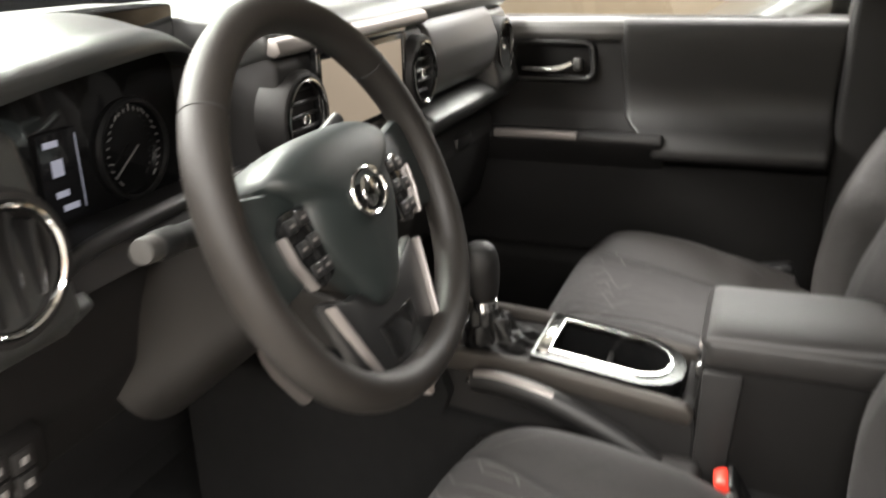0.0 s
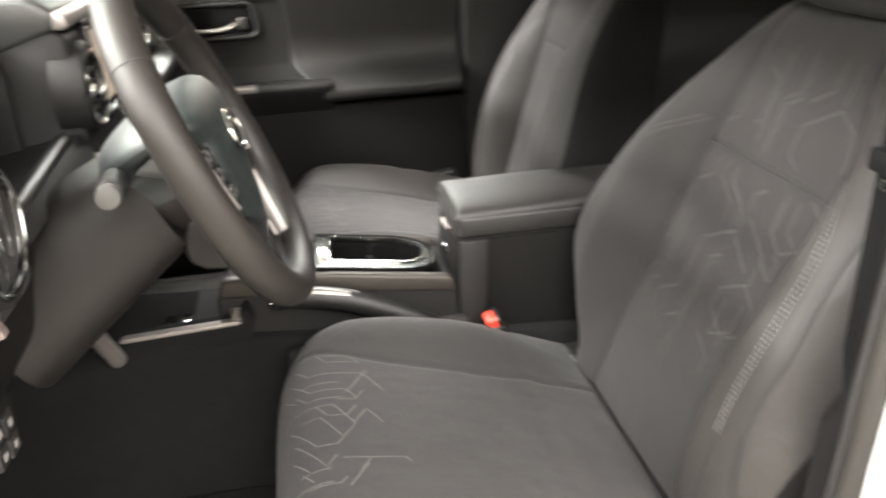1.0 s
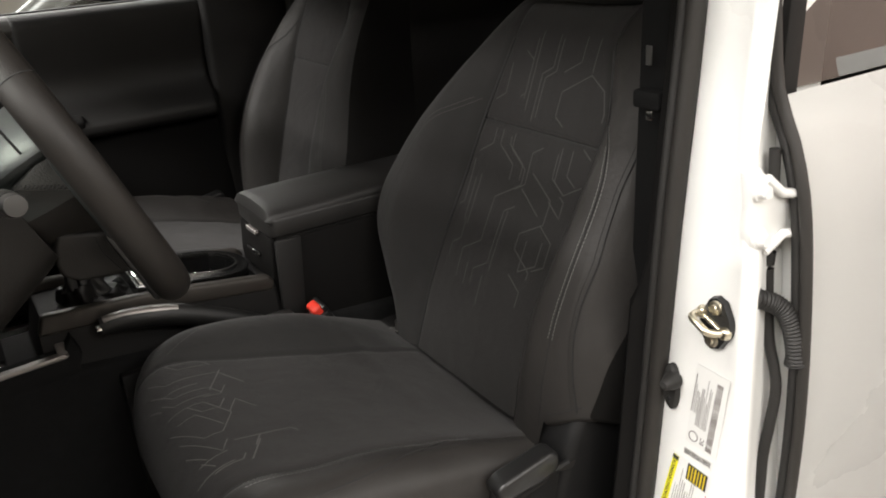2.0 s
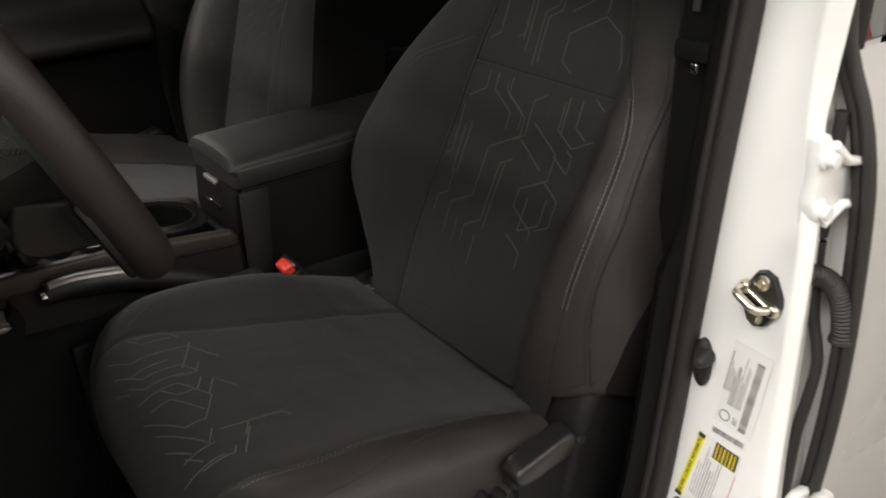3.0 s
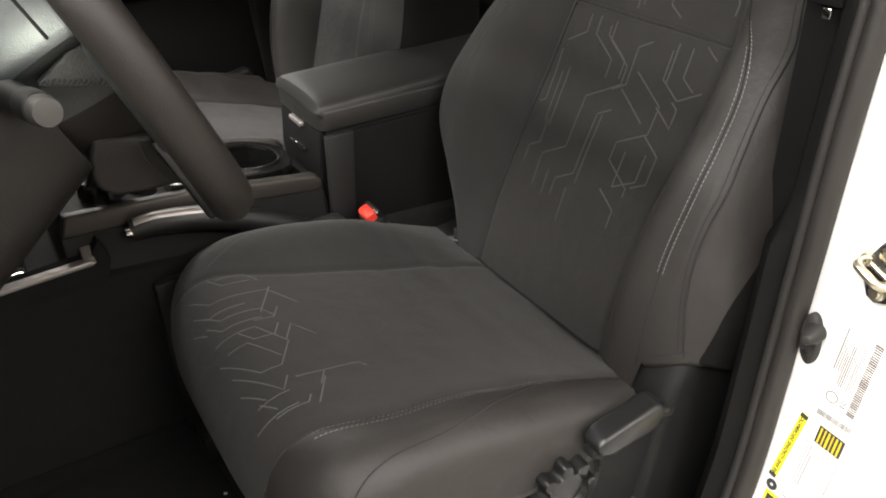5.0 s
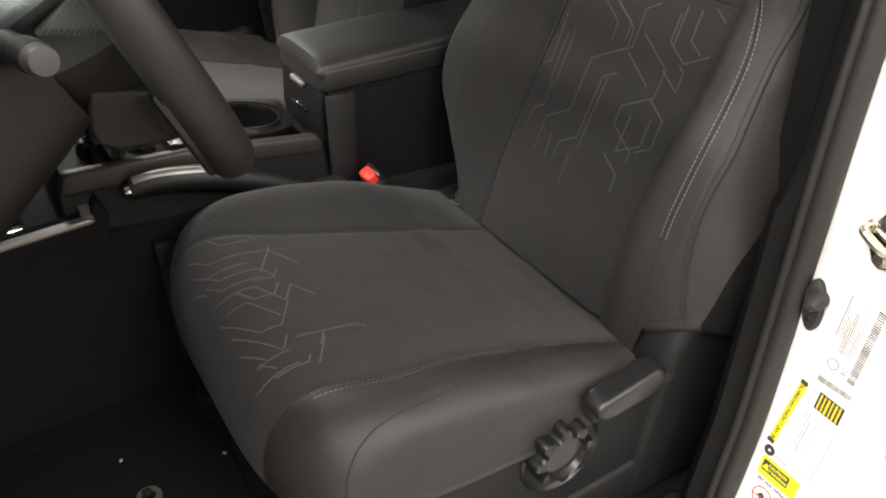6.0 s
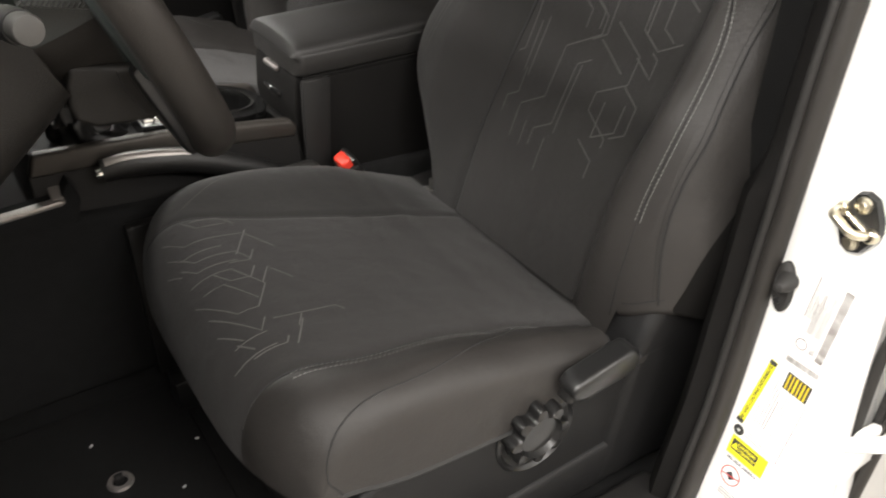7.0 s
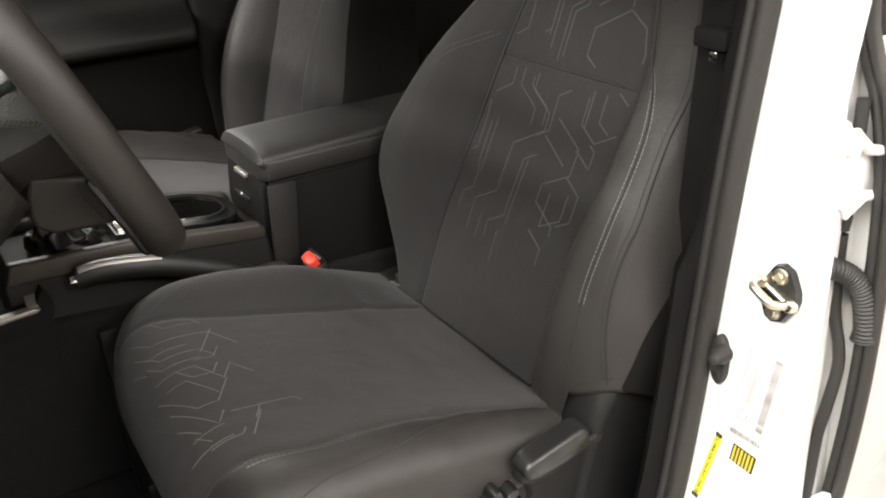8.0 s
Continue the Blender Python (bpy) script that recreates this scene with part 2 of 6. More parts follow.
def tube(points, radius, sides=10, closed=False, flat=1.0, up=(0, 0, 1), caps=True):
    """A round bar along a line; radius may be a list, flat squeezes it along up."""
    pts = [Vector(p) for p in points]
    k, rings = len(pts), []
    bm = bmesh.new()
    for i, p in enumerate(pts):
        way = (pts[(i + 1) % k] - pts[i - 1]) if closed else (pts[min(i + 1, k - 1)] - pts[max(i - 1, 0)])
        way.normalize()
        side = way.cross(Vector(up))
        side = side.normalized() if side.length > 1e-6 else way.orthogonal().normalized()
        top = side.cross(way)
        r = radius[i] if isinstance(radius, (list, tuple)) else radius
        rings.append([bm.verts.new(p + r * (math.cos(a) * side + flat * math.sin(a) * top)) for a in (2 * math.pi * s / sides for s in range(sides))])
    for i in range(k if closed else k - 1):
        a, b = rings[i], rings[(i + 1) % k]
        for s in range(sides):
            bm.faces.new((a[s], a[(s + 1) % sides], b[(s + 1) % sides], b[s]))
    if not closed and caps:
        bm.faces.new(rings[0][::-1]), bm.faces.new(rings[-1])
    return bm


def lathe(profile, n=32, m=None):
    """Turns (radius, height) pairs about the z axis."""
    bm = bmesh.new()
    rings = []
    for r, h in profile:
        rings.append([bm.verts.new((r * math.cos(2 * math.pi * s / n), r * math.sin(2 * math.pi * s / n), h)) for s in range(n)] if r > 1e-6 else [bm.verts.new((0, 0, h))])
    for a, b in zip(rings, rings[1:]):
        for s in range(n):
            q = [a[s % len(a)], a[(s + 1) % n % len(a)], b[(s + 1) % n % len(b)], b[s % len(b)]]
            q = [v for i, v in enumerate(q) if v not in q[:i]]
            if len(q) > 2:
                bm.faces.new(q)
    if m is not None:
        bm.transform(m)
    return bm


def ribbon(points, normals, width, lift):
    """A flat thread that lies on a surface."""
    bm = bmesh.new()
    pts, rows = [Vector(p) for p in points], []
    for i, (p, nrm) in enumerate(zip(pts, normals)):
        way = pts[min(i + 1, len(pts) - 1)] - pts[max(i - 1, 0)]
        side = way.cross(nrm).normalized() * width / 2
        rows.append([bm.verts.new(p - side), bm.verts.new(p + nrm * lift), bm.verts.new(p + side)])
    for a, b in zip(rows, rows[1:]):
        bm.faces.new((a[0], a[1], b[1], b[0])), bm.faces.new((a[1], a[2], b[2], b[1]))
    return bm


def smooth01(a, b, x):
    t = min(1, max(0, (x - a) / (b - a)))
    return t * t * (3 - 2 * t)


def curve_at(table, x):
    """Smooth interpolation through (x, value) pairs."""
    if x <= table[0][0]:
        return table[0][1]
    for i in range(len(table) - 1):
        (x1, v1), (x2, v2) = table[i], table[i + 1]
        if x <= x2:
            x0, v0 = table[max(i - 1, 0)]
            x3, v3 = table[min(i + 2, len(table) - 1)]
            s1 = (v2 - v0) / (x2 - x0) if x2 > x0 else 0
            s2 = (v3 - v1) / (x3 - x1) if x3 > x1 else 0
            h, t = x2 - x1, (x - x1) / (x2 - x1)
            return (2 * t ** 3 - 3 * t * t + 1) * v1 + (t ** 3 - 2 * t * t + t) * h * s1 + (3 * t * t - 2 * t ** 3) * v2 + (t ** 3 - t * t) * h * s2
    return table[-1][1]


# ---------------------------------------------------------------- the hall and the ground
def build_hall():
    whole("floor", box((-8, -6, GROUND - 0.1), (6, 7, GROUND), 0), CONCRETE, "pale grey polished tile floor of the show hall", "floor", kind="structure")
    whole("ceiling", box((-8, -6, HALL_CEILING), (6, 7, HALL_CEILING + 0.1), 0), WALL, "off-white show hall ceiling", "ceiling", kind="structure")
    whole("wall_north", box((-8, 7, GROUND), (6, 7.1, HALL_CEILING), 0), TAN, "tan panelled wall of the show hall", "wall", kind="structure")
    whole("wall_south", box((-8, -6.1, GROUND), (6, -6, HALL_CEILING), 0), WALL, "cream painted wall of the show hall", "wall", kind="structure")
    whole("wall_west", box((-8.1, -6, GROUND), (-8, 7, HALL_CEILING), 0), WALL, "cream painted wall of the show hall", "wall", kind="structure")
    whole("wall_east", box((6, -6, GROUND), (6.1, 7, HALL_CEILING), 0), PINK, "rosy painted wall of the show hall", "wall", kind="structure")


build_hall()

# ---------------------------------------------------------------- seats
LEAN_BACK = radians(20.8)
UP_BACK = Vector((math.sin(LEAN_BACK), 0, math.cos(LEAN_BACK)))
FWD_BACK = Vector((-math.cos(LEAN_BACK), 0, math.sin(LEAN_BACK)))
HALF = 0.25
INSERT_TOP = [(-0.02, 0.318), (0.05, 0.312), (0.10, 0.303), (0.20, 0.285), (0.30, 0.259), (0.40, 0.227), (0.48, 0.197)]
SIDE_BOTTOM = [(-0.02, 0.205), (0.04, 0.212), (0.07, 0.216), (0.12, 0.203), (0.16, 0.197), (0.24, 0.192), (0.30, 0.191), (0.36, 0.200), (0.42, 0.208), (0.48, 0.212)]
BOLSTER = [(-0.02, 0.0), (0.06, 0.008), (0.14, 0.022), (0.28, 0.030), (0.40, 0.034), (0.48, 0.034)]
BOLSTER_IN = [(-0.02, 0.0), (0.06, 0.012), (0.13, 0.028), (0.24, 0.034), (0.33, 0.025), (0.41, 0.006), (0.48, -0.012)]
BACK_HALF = [(-0.05, 0.200), (0.0, 0.212), (0.06, 0.222), (0.12, 0.246), (0.18, 0.280), (0.24, 0.284), (0.30, 0.264), (0.36, 0.238), (0.42, 0.208), (0.49, 0.176), (0.56, 0.150), (0.62, 0.135)]
BACK_OUTER = [(-0.05, 0.246), (0.0, 0.250), (0.06, 0.268), (0.12, 0.282), (0.19, 0.288), (0.27, 0.284), (0.35, 0.266), (0.42, 0.242), (0.49, 0.212), (0.56, 0.175), (0.62, 0.145)]
BACK_BOLSTER = [(-0.05, 0.02), (0.0, 0.034), (0.10, 0.062), (0.22, 0.075), (0.35, 0.060), (0.45, 0.032), (0.55, 0.0), (0.62, 0.0)]
BACK_BOLSTER_IN = [(-0.05, 0.01), (0.0, 0.020), (0.06, 0.038), (0.12, 0.060), (0.20, 0.078), (0.30, 0.074), (0.38, 0.062), (0.45, 0.040), (0.55, 0.0), (0.62, 0.0)]
STITCH_OUT = [(0.04, 0.203), (0.125, 0.207), (0.18, 0.209), (0.225, 0.212), (0.26, 0.213), (0.295, 0.213), (0.335, 0.210), (0.368, 0.203), (0.401, 0.187), (0.43, 0.160), (0.48, 0.125)]
STITCH_IN = [(0.15, 0.246), (0.19, 0.243), (0.24, 0.232), (0.29, 0.217), (0.334, 0.202), (0.374, 0.177), (0.40, 0.152), (0.42, 0.132), (0.43, 0.120)]
PIPE_OUT = [(0.04, 0.252), (0.10, 0.245), (0.145, 0.238), (0.180, 0.235), (0.22, 0.235), (0.26, 0.237), (0.30, 0.234), (0.354, 0.228), (0.406, 0.222), (0.443, 0.208), (0.49, 0.188), (0.52, 0.17)]
BACK_INSERT = [(-0.05, 0.156), (0.05, 0.154), (0.11, 0.152), (0.20, 0.142), (0.31, 0.130), (0.40, 0.120), (0.52, 0.10)]
BACK_INSERT_OUT = [(-0.05, 0.112), (0.09, 0.115), (0.17, 0.120), (0.27, 0.132), (0.38, 0.136), (0.44, 0.131), (0.52, 0.108)]
BACK_BASE = Vector((0.455, 0, 0.190))
SEAM_S = 0.39
HEM_DROP = 0.034


def insert_w(s, y):
    """Half the width of the fabric insert of the back, towards the console (y > 0) or the door."""
    return curve_at(BACK_INSERT if y > 0 else BACK_INSERT_OUT, s)


def edge_list(flat, half, power, n_flat, n_edge):
    """Places from 0 to half: even over the flat part, then crowding over the rounded edge. With each, how much of the height is left there."""
    out = [(flat * i / n_flat, (1 - (flat * i / n_flat / half) ** power) ** (1 / power)) for i in range(n_flat)]
    e0 = (1 - (flat / half) ** power) ** (1 / power)
    for i in range(n_edge + 1):
        e = e0 * math.cos(0.5 * math.pi * i / n_edge)
        out.append((half * (1 - e ** power) ** (1 / power), e))
    return out


SEAM_IN = [(-0.02, 0.165), (0.04, 0.163), (0.10, 0.148), (0.17, 0.126), (0.26, 0.114), (0.48, 0.112)]
SEAM_OUT = [(-0.02, 0.156), (0.06, 0.158), (0.14, 0.169), (0.20, 0.166), (0.27, 0.168), (0.36, 0.175), (0.48, 0.182)]
# the door-side bolster of the seat being built: flattened by use on the driver's, full on the passenger's
SHAPE = {"seam": SEAM_OUT, "rise": [(x, 0.75 * h) for x, h in BOLSTER]}


def seam_y(x, y):
    """Where the fabric insert ends, towards the console (y > 0) or the door."""
    return curve_at(SEAM_IN if y > 0 else SHAPE["seam"], x)


def cushion_point(x, y, ey=None, ex=None):
    """The cushion's upper skin at x, y (seat coordinates, y across from its middle)."""
    a = abs(y)
    front = 0.002 + 0.045 * (a / HALF) ** 4
    d = x - front
    if ex is None:
        ex = (1 - min(1, max(0, 1 - d / 0.10)) ** 2.4) ** (1 / 2.4) if d < 0.10 else 1.0
    if ey is None:
        ey = (1 - min(1, a / HALF) ** 6) ** (1 / 6)
    low, w = curve_at(SIDE_BOTTOM, x), seam_y(x, y)
    rise = curve_at(BOLSTER_IN, x) if y > 0 else curve_at(SHAPE["rise"], x)
    top = curve_at(INSERT_TOP, x) + rise * smooth01(w - 0.006, max(w + 0.05, 0.205), a) - 0.004 * (1 - (a / w) ** 2 if a < w else 0)
    top -= 0.0040 * math.exp(-(((a - w) / 0.004) ** 2)) * smooth01(0.02, 0.06, x)
    # the door-side flank ends short of the backrest
    if y < 0:
        top -= 0.045 * smooth01(0.400, 0.424, x) * smooth01(0.175, 0.205, a)
    # slack in the cloth towards the back
    top -= 0.015 * smooth01(0.438, 0.458, x)
    top += 0.0024 * smooth01(0.12, 0.34, x) * (noise.noise(Vector((x * 26, y * 9, 0.3))) + 0.5 * noise.noise(Vector((x * 60, y * 22, 1.3))))
    return Vector((x, y, low + (top - low) * ex * ey))


def cushion_normal(x, y):
    dx, dy = 0.002, 0.002
    a = cushion_point(x + dx, y) - cushion_point(x - dx, y)
    b = cushion_point(x, y + dy) - cushion_point(x, y - dy)
    return a.cross(b).normalized()


def back_point(s, y, e=None):
    half = curve_at(BACK_HALF if y > 0 else BACK_OUTER, s)
    a = min(abs(y), half)
    power = 9 if y > 0 else 5
    if e is None:
        e = (1 - (a / half) ** power) ** (1 / power)
    d = 0.60 - s
    es = (1 - min(1, max(0, 1 - d / 0.09)) ** 2.4) ** (1 / 2.4) if d < 0.09 else 1.0
    w = insert_w(s, y)
    f = curve_at(BACK_BOLSTER_IN if y > 0 else BACK_BOLSTER, s) * (smooth01(w - 0.012, w + 0.055, a) if y > 0 else math.sin(0.5 * math.pi * min(1.0, max(0.0, (a - w + 0.001) / 0.064)))) + 0.012 * math.sin(min(1, max(0, s / 0.3)) * math.pi) * (1 - min(1, a / 0.2))
    f -= 0.0045 * math.exp(-(((a - w) / 0.0045) ** 2))
    # the outer lobe rolls away towards the door
    if y < 0 and a > 0.226:
        f -= 27.0 * (a - 0.226) ** 2 * smooth01(0.50, 0.40, s) * (0.12 + 0.88 * smooth01(0.13, 0.27, s))
    f -= 0.004 * math.exp(-(((s - SEAM_S) / 0.0045) ** 2)) * (1 if a < w else 0)
    f = -0.10 + (f + 0.10) * e * es
    return BACK_BASE + UP_BACK * s + FWD_BACK * f + Vector((0, y, 0))


def back_normal(s, y):
    d = 0.002
    a = back_point(s + d, y) - back_point(s - d, y)
    b = back_point(s, y + d) - back_point(s, y - d)
    return a.cross(b).normalized()


def skin(rows, cols, f):
    bm = bmesh.new()
    vs = [[bm.verts.new(f(r, c)) for c in cols] for r in rows]
    for a, b in zip(vs, vs[1:]):
        for i in range(len(cols) - 1):
            bm.faces.new((a[i], a[i + 1], b[i + 1], b[i]))
    bmesh.ops.remove_doubles(bm, verts=bm.verts, dist=1e-6)
    return bm


# directions of the woven lines: six ways of a honeycomb
STEP = [(math.cos(radians(90 - 60 * k)), math.sin(radians(90 - 60 * k))) for k in range(6)]


def honeycomb(start, moves, unit):
    """A line that steps over a honeycomb: each digit is a direction, repeated for its length."""
    p, out = Vector(start), [Vector(start)]
    for c in moves:
        dx, dy = STEP[int(c)]
        p = p + Vector((dx, dy)) * unit
        out.append(p.copy())
    return out


def thread_line(path2, place, normal, width, lift, step=0.008):
    pts, nrm = [], []
    for a, b in zip(path2, path2[1:]):
        k = max(1, int((b - a).length / step))
        for i in range(k):
            q = a + (b - a) * (i / k)
            pts.append(q)
    pts.append(path2[-1])
    pos = [place(q[0], q[1]) for q in pts]
    nrm = [normal(q[0], q[1]) for q in pts]
    return ribbon([p + n_ * 0.0004 for p, n_ in zip(pos, nrm)], nrm, width, lift)


def stitches(path, normals, length, gap, width):
    """Short stitches along a line."""
    bms, run, on = [], 0.0, True
    dist = [0.0]
    for a, b in zip(path, path[1:]):
        dist.append(dist[-1] + (b - a).length)

    def along(d):
        for i in range(len(dist) - 1):
            if d <= dist[i + 1]:
                t = (d - dist[i]) / max(1e-9, dist[i + 1] - dist[i])
                return path[i].lerp(path[i + 1], t), normals[i].lerp(normals[i + 1], t).normalized()
        return path[-1], normals[-1]

    bm = bmesh.new()
    d = 0.0
    while d + length < dist[-1]:
        (p, n1), (q, n2) = along(d), along(d + length)
        side = (q - p).cross(n1).normalized() * width / 2
        m_ = (p + q) / 2 + n1 * width * 0.8
        v = [bm.verts.new(c) for c in (p - side, p + side, q + side, q - side, m_ - side * 0.7, m_ + side * 0.7)]
        bm.faces.new((v[0], v[1], v[5], v[4])), bm.faces.new((v[4], v[5], v[2], v[3]))
        d += length + gap
    return bm


def build_seat(name, yc, out, label, dx=0.0, upright=0.0, dull=False):
    """A front seat; out is the sign of y towards its own door. Drawn for the driver's side, mirrored for the other."""
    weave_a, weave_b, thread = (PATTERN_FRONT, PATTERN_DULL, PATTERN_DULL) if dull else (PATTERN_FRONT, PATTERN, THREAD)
    seat = thing(name, (0.30 + dx, yc, 0.0), label, "car seat", "front seats")
    shift = Vector((dx, yc, 0.012 if dx else 0.0))
    mirror, out = out > 0, -1

    def done(pname, bm, material, lab="", parent=seat, sharp=38):
        if upright and pname.startswith(("back", "headrest", "shoulder")):
            bm.transform(Matrix.Translation(BACK_BASE) @ Matrix.Rotation(radians(-upright), 4, "Y") @ Matrix.Translation(-BACK_BASE))
        if mirror:
            bm.transform(Matrix.Diagonal((1, -1, 1, 1)))
        bm.transform(Matrix.Translation(shift))
        return part(pname, bm, material, parent, lab, sharp)

    # cushion skins
    edge = edge_list(0.215, HALF, 6, 40, 14)
    fr = [0.10 * (1 - (1 - math.sin(0.5 * math.pi * i / 14) ** 2.4) ** (1 / 2.4)) for i in range(15)]
    rows = [(d, math.sin(0.5 * math.pi * i / 14)) for i, d in enumerate(fr)] + [(0.11 + 0.01 * i, None) for i in range(39)]

    def cpt(r, y, ey=None):
        v, ex = r
        front = 0.002 + 0.045 * (abs(y) / HALF) ** 4
        x = front + v if ex is not None else front * max(0, 1 - (v - 0.10) / 0.1) + v
        return cushion_point(x, y, ey, ex)

    def row_x(r):
        return r[0] + 0.006

    def on_insert(r, c):
        w = seam_y(row_x(r), c)
        return cpt(r, c * w)

    mid_c = [-1, -0.985, -0.97, -0.94] + [-0.9 + 0.05 * i for i in range(37)] + [0.94, 0.97, 0.985, 1]
    cushion = done("cushion_insert", skin(rows, mid_c, on_insert), FABRIC, "dark grey woven fabric insert with pale honeycomb lines")
    for sgn in (-1, 1):
        def on_bolster(r, c, sgn=sgn):
            w = seam_y(row_x(r), sgn)
            if c[0] == "a":
                return cpt(r, sgn * (w + (0.215 - w) * c[1]))
            return cpt(r, sgn * c[1], c[2])
        cols = [("a", q) for q in (0.0, 0.03, 0.07, 0.12, 0.2, 0.3, 0.4, 0.5, 0.6, 0.7, 0.8, 0.9)] + [("e", y, e) for y, e in edge if y > 0.2149]
        done("cushion_bolster", skin(rows, cols, on_bolster), LEATHERETTE if sgn == out else KNIT, "dark grey leatherette side bolster" if sgn == out else "dark grey knit side bolster")
    # seat pan under the upholstery
    done("seat_pan", box((0.05, -0.215, 0.06), (0.47, 0.215, 0.195), 0.012), PLASTIC)

    # back skins
    rows_b = [-0.04 + 0.008 * i for i in range(69)] + [0.518 + 0.082 * math.sin(0.5 * math.pi * i / 12) for i in range(1, 13)]

    def bcols(lo, hi, n):
        return [lo + (hi - lo) * i / n for i in range(n + 1)]

    def bins(s, c):
        return back_point(s, c * insert_w(s, c))

    mid = [-1, -0.985, -0.97, -0.94] + bcols(-0.9, 0.9, 30) + [0.94, 0.97, 0.985, 1]
    back = done("back_insert", skin([s for s in rows_b if s <= 0.392] + [SEAM_S + 0.004], mid, bins), FABRIC, "dark grey woven fabric back with pale honeycomb lines")
    done("back_upper_panel", skin([SEAM_S + 0.004] + [s for s in rows_b if s > 0.396], mid, bins), FABRIC, "dark grey fabric shoulder panel")
    bedge = [(0.0, None), (0.02, None), (0.05, None)] + [(0.1 * i, None) for i in range(1, 8)]
    ends = [math.cos(0.5 * math.pi * i / 14) for i in range(1, 15)]

    def bol(sgn):
        def f(s, c):
            w, half = insert_w(s, sgn), curve_at(BACK_HALF if sgn > 0 else BACK_OUTER, s)
            power = 9 if sgn > 0 else 5
            flat = 0.84 * half
            if c[0] == "a":
                y = w + (flat - w) * c[1]
                return back_point(s, sgn * y)
            e0 = (1 - 0.84 ** power) ** (1 / power)
            e = e0 * c[1]
            return back_point(s, sgn * half * (1 - e ** power) ** (1 / power), e)
        return f

    cols = [("a", i / 14) for i in range(15)] + [("e", v) for v in ends]
    # the outer lobe ends in a hem that rolls under, lower towards the middle of the seat
    hem_rows = [-1.0, -0.8, -0.6, -0.4, -0.2] + [0.083, 0.085] + [q for q in rows_b if q > 0.087]

    def hemmed(f):
        def g(s, c):
            q = max(0.083, s)
            drop = HEM_DROP * smooth01(0.268, 0.205, abs(f(0.09, c).y)) * smooth01(0.17, 0.083, q)
            p = f(q - drop, c)
            if s < 0:
                a = -0.5 * math.pi * s
                p += UP_BACK * (-0.010 * math.sin(a)) - FWD_BACK * (0.022 * (1 - math.cos(a)))
            return p
        return g

    # Black stands partly for shade where the flank turns away from the light.
    done("back_flank", skin(rows_b, cols[19:], bol(-out)), MATTE, "black vinyl flank of the backrest, shade included in its colour")
    for sgn in (-1, 1):
        if sgn == out:
            done("back_lobe", skin(hem_rows, cols[12:20], hemmed(bol(sgn))), LEATHERETTE, "dark grey leatherette outer lobe of the backrest")
            done("back_flank", skin(hem_rows, cols[19:], hemmed(bol(sgn))), MATTE, "black vinyl flank of the backrest, shade included in its colour")
        done("back_bolster", skin(rows_b, cols[:13] if sgn == out else cols[:20], bol(sgn)), LEATHERETTE if sgn == out else KNIT, "dark grey leatherette back bolster" if sgn == out else "dark grey knit back bolster")
    # rear shell of the back
    done("back_shell", skin(rows_b, [-1 + 0.1 * i for i in range(21)], lambda s, c: BACK_BASE + UP_BACK * s + FWD_BACK * (-0.10 - 0.02 * (1 - c * c)) + Vector((0, c * curve_at(BACK_HALF if c > 0 else BACK_OUTER, s), 0))), PLASTIC, "black moulded seat back shell")

    # headrest
    def head(u, v):
        a, b = 2 * math.pi * u, math.pi * (v - 0.5)
        sq = lambda c, p: math.copysign(abs(c) ** p, c)
        y, f, s = 0.135 * sq(math.cos(a), 0.6) * sq(math.cos(b), 0.45), 0.055 * sq(math.sin(a), 0.75) * sq(math.cos(b), 0.5), 0.095 * sq(math.sin(b), 0.6)
        y *= 1 - 0.10 * (s / 0.095)
        return BACK_BASE + UP_BACK * (0.672 + s) + FWD_BACK * (f - 0.035) + Vector((0, y, 0))

    hb = sheet(head, 48, 24, wrap_u=True)
    bmesh.ops.remove_doubles(hb, verts=hb.verts, dist=1e-5)
    done("headrest", hb, KNIT, "dark grey padded headrest")
    for sgn in (-1, 1):
        done("headrest_post", tube([BACK_BASE + UP_BACK * s + FWD_BACK * -0.04 + Vector((0, sgn * 0.06, 0)) for s in (0.54, 0.62)], 0.006), CHROME)

    # woven honeycomb lines
    lines = [((0.058, 0.156), "555000"), ((0.072, 0.142), "00055"), ((0.034, 0.129), "5550000005555"), ((0.125, 0.104), "44444"), ((0.030, 0.098), "550000"), ((0.040, 0.082), "55000055"), ((0.036, 0.064), "550000"), ((0.022, 0.075), "55"),
             ((0.034, 0.028), "0000555544443322222"), ((0.060, 0.026), "550011"), ((0.040, 0.004), "005555"), ((0.032, -0.032), "55555511"), ((0.084, -0.078), "0000005"), ((0.101, -0.010), "111555"), ((0.071, -0.095), "333"), ((0.040, -0.092), "55"),
             ((0.089, -0.128), "1111"), ((0.030, -0.062), "555"), ((0.026, -0.118), "0000"), ((0.046, -0.122), "0001"), ((0.114, -0.080), "44"), ((0.118, 0.060), "4433")]
    bms = [thread_line([Vector((p[0], p[1] * -out)) for p in cushion_lines(a, mv, 0.0115) if p[0] > 0.014 and abs(p[1]) < 0.152], cushion_point, cushion_normal, 0.0017, 0.0004) for a, mv in lines]
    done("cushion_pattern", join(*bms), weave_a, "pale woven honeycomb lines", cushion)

    def weave(table, lo, hi, unit=0.0114):
        made = []
        for a, mv in table:
            pts = [Vector((q[1], q[0] * -out)) for q in honeycomb(a, mv, unit)]
            pts = [q for q in pts if lo < q[0] < hi and abs(q[1]) < insert_w(q[0], q[1]) - 0.005]
            if len(pts) > 1:
                made.append(thread_line(pts, back_point, back_normal, 0.0021, 0.0004))
